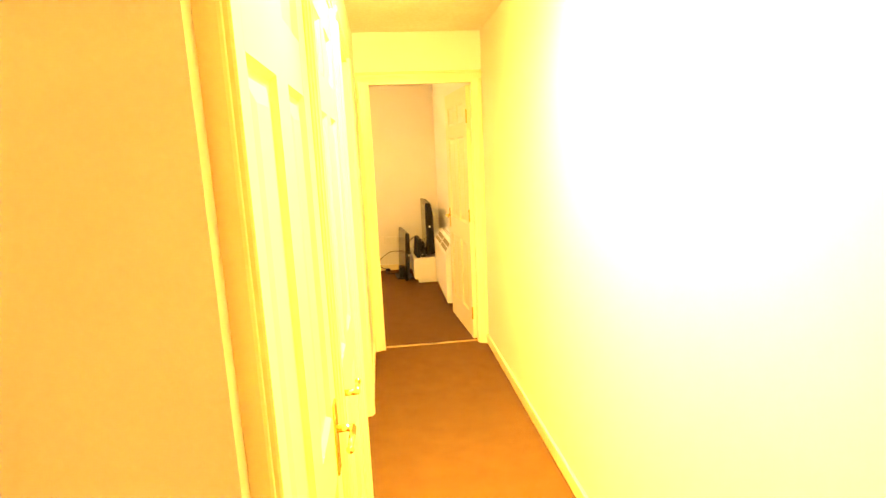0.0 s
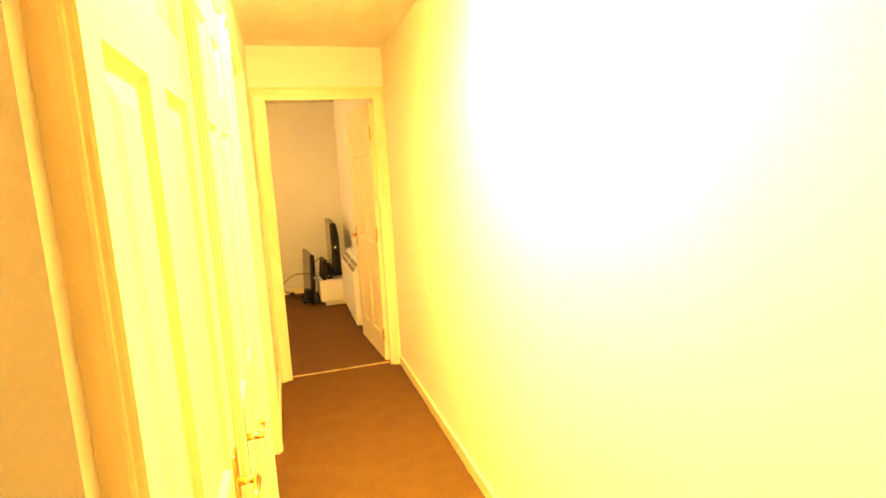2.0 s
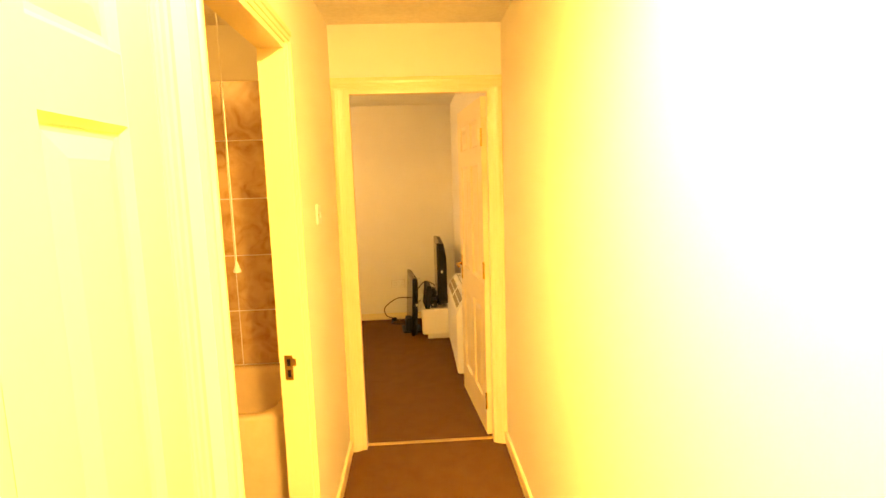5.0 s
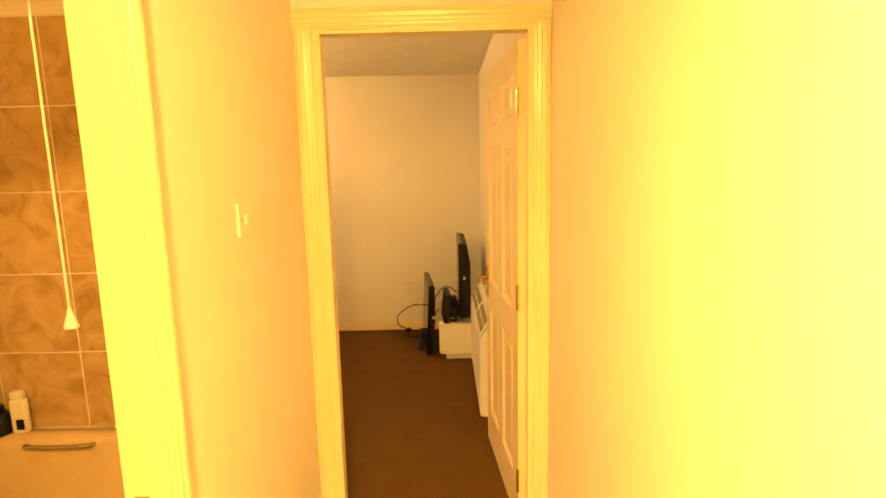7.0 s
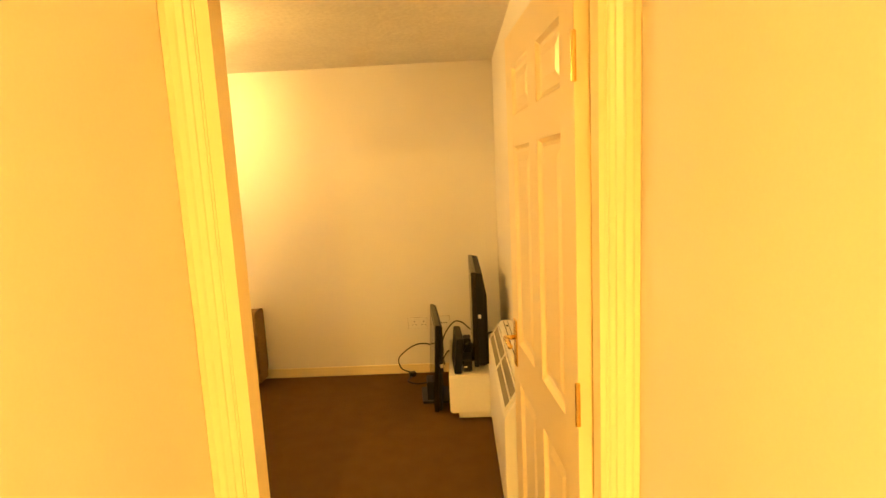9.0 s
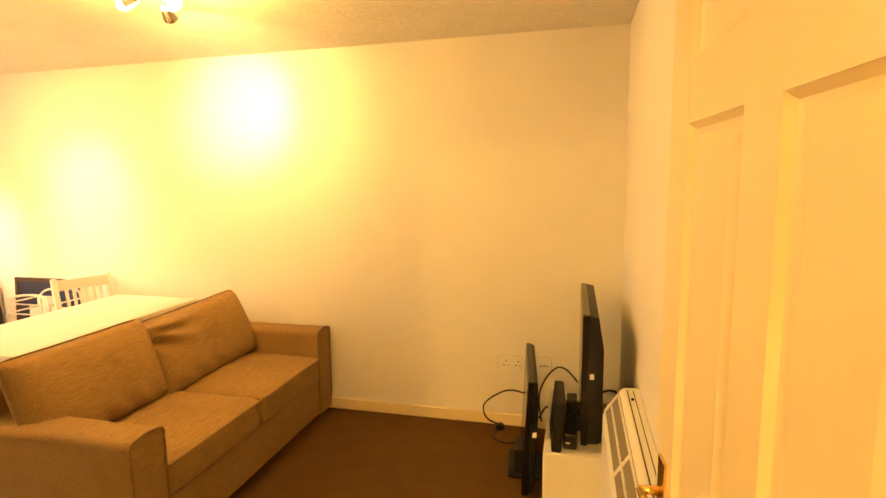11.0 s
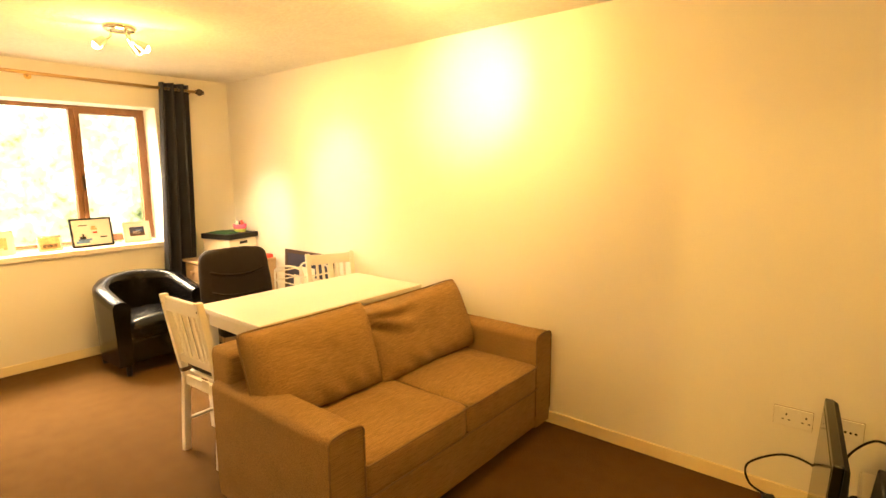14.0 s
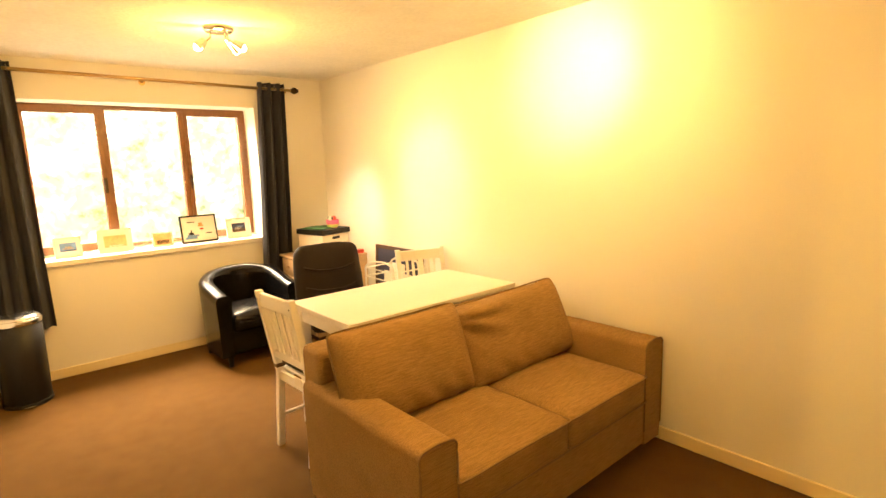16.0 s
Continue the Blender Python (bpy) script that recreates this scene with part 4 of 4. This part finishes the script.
def dining_chair(label, m):
    """Faces +y; its back leans to -y."""
    t = thing("dining_chair", label, "chair", m, "white dining chairs")
    w = 0.34
    lean = lambda z: -0.0 if z < 0.42 else -(z - 0.42) * 0.17
    for x in (-w / 2, w / 2):
        bm = bmesh.new()
        zs = (0.0, 0.2, 0.42, 0.58, 0.74, 0.885)
        rings = []
        for z in zs:
            y = lean(z) - (0.03 * (1 - z / 0.42) if z < 0.42 else 0)
            rings.append([bm.verts.new((x + a, y + c, z)) for a, c in ((-0.016, -0.018), (0.016, -0.018), (0.016, 0.018), (-0.016, 0.018))])
        for a, c in zip(rings, rings[1:]):
            for i in range(4):
                bm.faces.new((a[i], a[(i + 1) % 4], c[(i + 1) % 4], c[i]))
        bm.faces.new(rings[0])
        bm.faces.new(rings[-1])
        bmesh.ops.bevel(bm, geom=[e for e in bm.edges if abs(e.verts[0].co.z - e.verts[1].co.z) > 0.05], offset=0.004, segments=2, affect="EDGES")
        part("back_post", bm, WHITE_WOOD, t)
        part("front_leg", block(x - 0.017, x + 0.017, 0.31, 0.345, 0, 0.425, 0.004), WHITE_WOOD, t)
        part("side_stretcher", rod((x, -0.015, 0.17), (x, 0.325, 0.17), 0.010, seg=10), WHITE_WOOD, t)
        part("side_rail", block(x - 0.011, x + 0.011, 0.02, 0.31, 0.375, 0.425), WHITE_WOOD, t)
        part("screw_cap", rod((x, lean(0.84) - 0.0185, 0.84), (x, lean(0.84) - 0.0195, 0.84), 0.005, seg=10), BLACK, t)
    part("top_rail", block(-w / 2 + 0.014, w / 2 - 0.014, lean(0.85) - 0.011, lean(0.85) + 0.011, 0.80, 0.875, 0.006), WHITE_WOOD, t)
    part("lower_rail", block(-w / 2 + 0.014, w / 2 - 0.014, lean(0.53) - 0.010, lean(0.53) + 0.010, 0.51, 0.55, 0.004), WHITE_WOOD, t)
    for k, x in enumerate((-0.105, -0.06, 0.0, 0.06, 0.105)):
        hw = 0.019 if k == 2 else 0.009
        bm = bmesh.new()
        vs = []
        for z in (0.545, 0.81):
            vs.append([bm.verts.new((x + a, lean(z) + c, z)) for a, c in ((-hw, -0.006), (hw, -0.006), (hw, 0.006), (-hw, 0.006))])
        for i in range(4):
            bm.faces.new((vs[0][i], vs[0][(i + 1) % 4], vs[1][(i + 1) % 4], vs[1][i]))
        part("slat", bm, WHITE_WOOD, t)
    for y in (0.0, 0.325):
        part("end_rail", block(-w / 2 + 0.016, w / 2 - 0.016, y - 0.01, y + 0.01, 0.375, 0.425), WHITE_WOOD, t)
    part("cross_stretcher", rod((-w / 2, 0.155, 0.17), (w / 2, 0.155, 0.17), 0.009, seg=10), WHITE_WOOD, t)
    part("seat", block(-w / 2 - 0.01, w / 2 + 0.01, 0.02, 0.36, 0.425, 0.44, 0.005), WHITE_WOOD, t)
    c = part("seat_pad", soft_box(0.34, 0.33, 0.045, 0.02, 0.008, 0.002, 1.0, 8), GREY, t, "dark grey tie-on seat pad", smooth=True)
    c.location = (0, 0.19, 0.463)
    for x in (-w / 2, w / 2):
        part("tie", block(x - 0.019, x + 0.019, -0.216, -0.168, -0.018, 0.005, 0.003), DARK_WOOD, c, "dark tie strap")
    return t


first = dining_chair("white wooden slat-back chair with a grey pad at the table end", pose(-3.135, 1.42, 0, 0, 0, 3))
part("tag", block(0.02, 0.09, -0.015, -0.011, 0.40, 0.44), PAPER, first, "white cloth care tag")
second = copy_thing(first, pose(-3.62, 2.685, 0, 0, 0, -110))
tagged(second, "white wooden slat-back chair on the window side of the table")

# ---- desk corner ----


def desk():
    x0, x1, y0, y1 = -5.30, -4.70, 2.33, 2.885
    t = thing("chest_desk", "pale pine chest of drawers in the corner", "chest of drawers", pose(0, 0, 0))
    part("top", block(x0 - 0.01, x1 + 0.01, y0 - 0.015, y1, 0.70, 0.722, 0.004), PINE, t)
    part("body", block(x0, x1, y0 + 0.02, y1, 0.04, 0.70), PINE, t)
    part("plinth", block(x0 + 0.02, x1 - 0.02, y0 + 0.04, y1 - 0.02, 0, 0.04), DARK_WOOD, t)
    for k in range(4):
        z = 0.055 + 0.16 * k
        d = part("drawer", block(x0 + 0.012, x1 - 0.012, y0, y0 + 0.02, z, z + 0.152, 0.004), PINE, t)
        for x in (x0 + 0.15, x1 - 0.15):
            part("knob", rod((x, y0, z + 0.076), (x, y0 - 0.025, z + 0.076), 0.012, 0.016, 14), PINE, d)
    return t


desk()


def archive_box():
    x0, x1, y0, y1, z0, z1 = -0.17, 0.17, -0.16, 0.16, 0.0, 0.205
    t = thing("archive_box", "white cardboard archive box with a dark lid on the chest", "storage box", pose(-5.14, 2.695, 0.7225, 0, 0, 13))
    part("body", block(x0, x1, y0, y1, z0, z1, 0.003), PAPER, t)
    bm = block(x0 - 0.012, x1 + 0.012, y0 - 0.012, y1 + 0.012, z1 - 0.035, z1 + 0.012, 0.004)
    part("lid", bm, GREY, t, "dark grey lid")
    part("hand_hole", block(x1 + 0.0005, x1 + 0.002, (y0 + y1) / 2 - 0.045, (y0 + y1) / 2 + 0.045, 0.122, 0.147, 0.0), BLACK, t)
    part("seam", block(x1 + 0.0005, x1 + 0.0015, y0 + 0.01, y1 - 0.01, 0.077, 0.08), DARK_WOOD, t)
    return t


archive_box()
cl = thing("green_cloth", "crumpled dark green cloth on the box lid", "cloth", pose(-5.13, 2.64, 0.941, 0, 0, 13))
bm = bmesh.new()
bmesh.ops.create_grid(bm, x_segments=16, y_segments=12, size=0.5)
for v in bm.verts:
    v.co = Vector((v.co.x * 0.26, v.co.y * 0.2, 0.006 + 0.012 * abs(noise.noise(Vector((v.co.x * 6, v.co.y * 6, 1.0))))))
g = bmesh.ops.extrude_face_region(bm, geom=list(bm.faces))
bmesh.ops.translate(bm, verts=[v for v in g["geom"] if isinstance(v, bmesh.types.BMVert)], vec=(0, 0, -0.005))
part("folds", bm, GREEN, cl, smooth=True)
toy = thing("toy_basket", "small pink and green plastic basket of toys", "basket", pose(-5.06, 2.755, 0.941))
part("basket", lathe([(0.045, 0), (0.055, 0.03), (0.062, 0.075), (0.058, 0.075), (0.05, 0.03), (0.04, 0.006)], 18), PINK, toy, smooth=True)
part("band", lathe([(0.0475, 0.004), (0.0555, 0.028), (0.057, 0.034)], 18), surface("lime plastic", (0.45, 0.55, 0.10), rough=0.4), toy, "lime green lower band")
for k, (x, y, z, r, m) in enumerate(((0.02, 0.01, 0.085, 0.022, RED), (-0.025, 0.015, 0.08, 0.02, PINK), (0.0, -0.025, 0.083, 0.02, PAPER), (-0.03, -0.02, 0.09, 0.012, GREEN), (0.035, -0.02, 0.09, 0.013, DARK_WOOD))):
    bm = bmesh.new()
    bmesh.ops.create_icosphere(bm, subdivisions=2, radius=r, matrix=Matrix.Translation((x, y, z)) @ Matrix.Diagonal((1, 0.8, 1.3, 1)))
    part("toy", bm, m, toy, smooth=True)
red = thing("red_case", "small red plastic case on the chest", "case", pose(-4.735, 2.83, 0.723))
part("case", block(-0.035, 0.035, -0.03, 0.03, 0, 0.035, 0.006), RED, red)
part("lid_line", block(-0.0355, 0.0355, -0.0305, 0.0305, 0.02, 0.022), DARK_WOOD, red)

poster = thing("framed_poster", "large dark framed poster leaning on the wall", "poster", pose(-4.22, 2.85, 0, 0, 0, 0) @ pose(0, 0, 0, -3.5))
bm = bmesh.new()
w, h, br = 0.66, 0.815, 0.03
box(bm, -w / 2, w / 2, -0.012, 0.012, 0, br)
box(bm, -w / 2, w / 2, -0.012, 0.012, h - br, h)
box(bm, -w / 2, -w / 2 + br, -0.012, 0.012, br, h - br)
box(bm, w / 2 - br, w / 2, -0.012, 0.012, br, h - br)
part("frame", bm, DARK_WOOD, poster)
part("print", block(-w / 2 + br, w / 2 - br, -0.006, 0.008, br, h - br), NAVY, poster)
for x0, x1, za, zb in ((-0.12, 0.10, 0.60, 0.68), (-0.2, 0.2, 0.50, 0.60), (-0.14, 0.16, 0.40, 0.50)):
    part("cloud_shape", block(x0, x1, -0.008, -0.005, za, zb, 0.001), PAPER, poster, "pale shape in the print")

rack = thing("wire_rack", "white tubular metal rack beside the poster", "rack", pose(-4.13, 2.62, 0))
for y in (-0.10, 0.14):
    part("loop", tube([(-0.02, y, 0.0), (-0.02, y, 0.62), (0.0, y, 0.73), (0.12, y, 0.77), (0.30, y, 0.77), (0.36, y, 0.67), (0.36, y, 0.0)], 0.008), WHITE_WOOD, rack)
for z in (0.30, 0.52, 0.64, 0.71):
    for x in (-0.02, 0.36):
        part("cross_bar", rod((x, -0.10, z), (x, 0.14, z), 0.006, seg=8), WHITE_WOOD, rack)
    part("long_bar", rod((-0.02, -0.10, z), (0.36, -0.10, z), 0.005, seg=8), WHITE_WOOD, rack)


def pedal_bin():
    t = thing("pedal_bin", "black pedal bin with a steel lid beside the curtain", "bin", pose(-5.06, 0.36, 0))
    part("body", lathe([(0.130, 0.012), (0.134, 0.03), (0.137, 0.30), (0.138, 0.555)], 36), BLACK, t, smooth=True)
    part("base_ring", lathe([(0.136, 0), (0.140, 0.004), (0.140, 0.022), (0.134, 0.026)], 36), BLACK, t)
    part("rim", lathe([(0.139, 0.553), (0.142, 0.558), (0.142, 0.582), (0.138, 0.588)], 36), CHROME, t, "steel rim", smooth=True)
    part("lid", lathe([(0.137, 0.586), (0.130, 0.600), (0.09, 0.612), (0.03, 0.616)], 36), CHROME, t, "brushed steel lid", smooth=True)
    part("pedal", block(0.125, 0.175, -0.03, 0.03, 0.014, 0.022, 0.003), CHROME, t)
    return t


pedal_bin()


def side_table():
    t = thing("coffee_table", "low pale wood table with glass edged top", "coffee table", pose(0, 0, 0))
    x0, x1, y0, y1 = -2.48, -1.75, 0.14, 0.556
    part("board", block(x0 + 0.035, x1 - 0.035, y0 + 0.02, y1 - 0.006, 0.43, 0.447, 0.002), PINE, t)
    clear, nt, b = nodes_of("thick glass")
    b.inputs["Base Color"].default_value = (0.80, 0.92, 0.86, 1)
    b.inputs["Roughness"].default_value, b.inputs["Transmission Weight"].default_value = 0.02, 1.0
    part("glass_top", block(x0, x1, y0, y1, 0.4475, 0.458, 0.002), clear, t, "clear glass top")
    for x in (x0 + 0.07, x1 - 0.07):
        for y in (y0 + 0.06, y1 - 0.06):
            part("leg", rod((x, y, 0), (x, y, 0.43), 0.02, 0.022, 14), PINE, t)
    return t


side_table()

# ---- television corner ----


def heater():
    t = thing("storage_heater", "white wall-mounted storage heater with a sloping grille", "heater", pose(0, 0, 0))
    prof = [(-0.062, 0.045), (-0.192, 0.045), (-0.202, 0.055), (-0.202, 0.515), (-0.196, 0.53), (-0.128, 0.638), (-0.118, 0.645), (-0.062, 0.645)]
    bm = bmesh.new()
    rows = [[bm.verts.new((x, y, z)) for x, z in prof] for y in (1.0, 2.03)]
    for i in range(len(prof)):
        bm.faces.new((rows[0][i], rows[0][(i + 1) % len(prof)], rows[1][(i + 1) % len(prof)], rows[1][i]))
    bm.faces.new(rows[0][::-1])
    bm.faces.new(rows[1])
    bmesh.ops.bevel(bm, geom=list(bm.edges), offset=0.003, segments=1, affect="EDGES")
    part("casing", bm, PLASTIC, t)
    m = pose(-0.165, 0, 0.583, 0, 0, 0) @ Matrix.Rotation(radians(-57.8), 4, "Y")
    g = bmesh.new()
    box(g, -0.047, 0.047, 1.04, 1.99, -0.002, 0.0025, m)
    # the outlet's inner shade is put into this dark colour
    grille = part("grille", g, surface("shadowed grille", (0.20, 0.17, 0.12), rough=0.6), t, "air outlet grille coloured dark for the shade in it")
    for k in range(2):
        s = bmesh.new()
        x = -0.004 + 0.05 * k
        box(s, x - 0.003, x + 0.003, 1.04, 1.99, 0.002, 0.008, m)
        part("bar", s, PLASTIC, grille)
    for y in (1.03, 1.5, 2.0):
        s = bmesh.new()
        box(s, -0.05, 0.05, y - 0.006, y + 0.006, 0.002, 0.009, m)
        part("rib", s, PLASTIC, grille)
    part("top_slot", block(-0.112, -0.108, 1.03, 2.0, 0.6445, 0.6462), GREY, t)
    part("top_slot", block(-0.088, -0.085, 1.03, 2.0, 0.6445, 0.6462), GREY, t)
    part("control", rod((-0.098, 1.9, 0.645), (-0.098, 1.9, 0.652), 0.006, seg=10), BLACK, t)
    part("wall_bracket", block(-0.0615, -0.0602, 0.97, 2.06, 0.06, 0.66), PLASTIC, t)
    return t


heater()


def tv_bench():
    t = thing("tv_bench", "low white television bench in the corner", "tv bench", pose(0, 0, 0))
    part("carcass", block(-0.445, -0.08, 2.05, 2.78, 0.055, 0.30, 0.003), WHITE_WOOD, t)
    part("plinth", block(-0.40, -0.10, 2.10, 2.74, 0, 0.055), WHITE_WOOD, t)
    part("drawer_front", block(-0.453, -0.4455, 2.055, 2.775, 0.062, 0.293, 0.002), WHITE_WOOD, t)
    return t


tv_bench()


def television(label, m, w, h, deep=0.070):
    """A flat set standing on z 0; it runs along y, its screen faces -x."""
    t = thing("television", label, "television", m, "flat televisions")
    part("bezel", block(-0.022, 0.008, 0, w, 0.0, h, 0.005), BLACK_GLOSS, t)
    part("screen", block(-0.0235, -0.021, 0.025, w - 0.025, 0.045, h - 0.03), SCREEN, t)
    bm = bmesh.new()
    secs = ((0.008, 0.0, 0.004), (deep * 0.65, 0.004, 0.012), (deep, 0.03, 0.16))
    rings = [[bm.verts.new((x, y, z)) for y, z in ((a, 0.012), (w - a, 0.012), (w - a, h - c), (a, h - c))] for x, a, c in secs]
    for a, c in zip(rings, rings[1:]):
        for i in range(4):
            bm.faces.new((a[i], a[(i + 1) % 4], c[(i + 1) % 4], c[i]))
    bm.faces.new(rings[-1])
    back = part("back_cover", bm, GREY, t, "dark grey back cover")
    part("sticker", block(0.012, 0.030, -0.0005, 0.0105, h * 0.52, h * 0.56), PAPER, back, "small pale sticker")
    part("vent", block(deep + 0.0005, deep + 0.002, w * 0.2, w * 0.8, h * 0.5, h * 0.62), BLACK, back)
    return t


tv1 = television("large black flat television standing on the bench", pose(-0.268, 2.09, 0.332, 0, 0, 0), 0.72, 0.60)
part("stand_neck", block(-0.01, 0.03, 0.30, 0.42, -0.012, 0.05), BLACK, tv1)
part("stand_foot", block(-0.10, 0.12, 0.20, 0.52, -0.0315, -0.012, 0.006), BLACK_GLOSS, tv1, "gloss black stand foot")
tv2 = television("smaller black flat television standing on the carpet", pose(-0.535, 2.16, 0.012, 0, 3, 6), 0.58, 0.575, 0.035)
part("stand_foot", block(-0.09, 0.11, 0.16, 0.42, -0.011, 0.006, 0.004), BLACK, tv2, "black stand foot")

player = thing("games_console", "slim black console standing on edge on the bench", "console", pose(-0.395, 2.06, 0.301, 0, 6, 4))
part("casing", block(-0.022, 0.022, 0, 0.30, 0.0, 0.225, 0.008, 3), BLACK, player)
part("edge_strip", block(-0.0235, -0.0215, 0.01, 0.29, 0.09, 0.10), GREY, player)
router = thing("router", "small black router box on the bench", "router", pose(-0.335, 2.10, 0.301))
part("casing", block(-0.03, 0.03, 0, 0.16, 0, 0.075, 0.008, 2), BLACK, router)
part("light", block(-0.02, 0.0, -0.001, 0.002, 0.03, 0.036), PAPER, router)
adaptor = thing("power_adaptor", "black power adaptor on the bench", "adaptor", pose(-0.33, 2.3, 0.301))
part("brick", block(-0.025, 0.025, 0, 0.10, 0, 0.15, 0.008), BLACK, adaptor)
part("cord_end", rod((0, 0.1, 0.03), (0, 0.13, 0.03), 0.006, seg=8), BLACK, adaptor)
sbox = thing("speaker_box", "small grey plastic box on the carpet behind the television", "box", pose(-0.575, 2.34, 0, 0, 0, 5))
part("casing", block(-0.035, 0.01, 0, 0.14, 0, 0.145, 0.006), GREY, sbox)
part("front", block(-0.0365, -0.0345, 0.01, 0.13, 0.01, 0.135), BLACK, sbox)


def cable(label, points, r=0.005):
    t = thing("cable", label, "cable", pose(0, 0, 0), "black cables")
    part("lead", tube(points, r, 6), BLACK, t, smooth=True)
    return t


cable("black power lead looping from television to the floor plug", [(-0.545, 2.62, 0.26), (-0.60, 2.76, 0.27), (-0.72, 2.83, 0.25), (-0.85, 2.85, 0.15), (-0.84, 2.85, 0.06), (-0.77, 2.84, 0.03), (-0.73, 2.84, 0.022)])
cable("black aerial lead arching behind the bench", [(-0.30, 2.62, 0.42), (-0.36, 2.74, 0.44), (-0.42, 2.82, 0.42), (-0.49, 2.86, 0.32), (-0.52, 2.83, 0.22), (-0.50, 2.78, 0.1)])
cable("black lead from the television to the bench", [(-0.50, 2.55, 0.23), (-0.47, 2.62, 0.26), (-0.43, 2.6, 0.27), (-0.38, 2.5, 0.31)])
cable("tangled black leads lying on the bench", [(-0.34, 2.34, 0.31), (-0.30, 2.28, 0.42), (-0.33, 2.22, 0.44), (-0.37, 2.27, 0.36), (-0.33, 2.36, 0.33), (-0.29, 2.3, 0.38), (-0.32, 2.2, 0.32)], 0.007)
cable("black lead behind the large television", [(-0.22, 2.5, 0.40), (-0.15, 2.56, 0.41), (-0.10, 2.62, 0.38), (-0.085, 2.7, 0.31)], 0.006)
cable("black lead trailing on the carpet", [(-0.76, 2.80, 0.008), (-0.78, 2.72, 0.006), (-0.70, 2.66, 0.006), (-0.60, 2.70, 0.006)])
plug = thing("floor_plug", "black mains plug lying on the carpet", "plug", pose(-0.755, 2.83, 0.0, 0, 0, 20))
part("body", block(-0.025, 0.025, -0.022, 0.022, 0.0, 0.035, 0.006), BLACK, plug)
part("pin", block(-0.004, 0.004, -0.04, -0.02, 0.015, 0.019), BRASS, plug)

double = wall_plate("double_socket", "white double mains socket low on the wall", pose(-0.70, ROOM_D, 0.40), 0.146, 0.086)
for x in (-0.037, 0.037):
    part("rocker", block(x - 0.02 + 0.01 * (x < 0), x - 0.007 + 0.01 * (x < 0), -0.013, -0.0085, 0.012, 0.032, 0.001), PLASTIC, double)
    for dx, z, wd, hh in ((0.012, 0.012, 0.003, 0.005), (0.0, -0.012, 0.004, 0.0025), (0.024, -0.012, 0.004, 0.0025)):
        part("pin_slot", block(x + dx - wd, x + dx + wd, -0.0096, -0.0088, z - hh, z + hh), BLACK, double)
single = wall_plate("aerial_socket", "white aerial and phone socket plate low on the wall", pose(-0.495, ROOM_D, 0.405), 0.086, 0.086)
for x in (-0.018, 0.0, 0.018):
    part("port", rod((x, -0.0085, -0.008), (x, -0.0115, -0.008), 0.005, seg=10), BLACK, single)
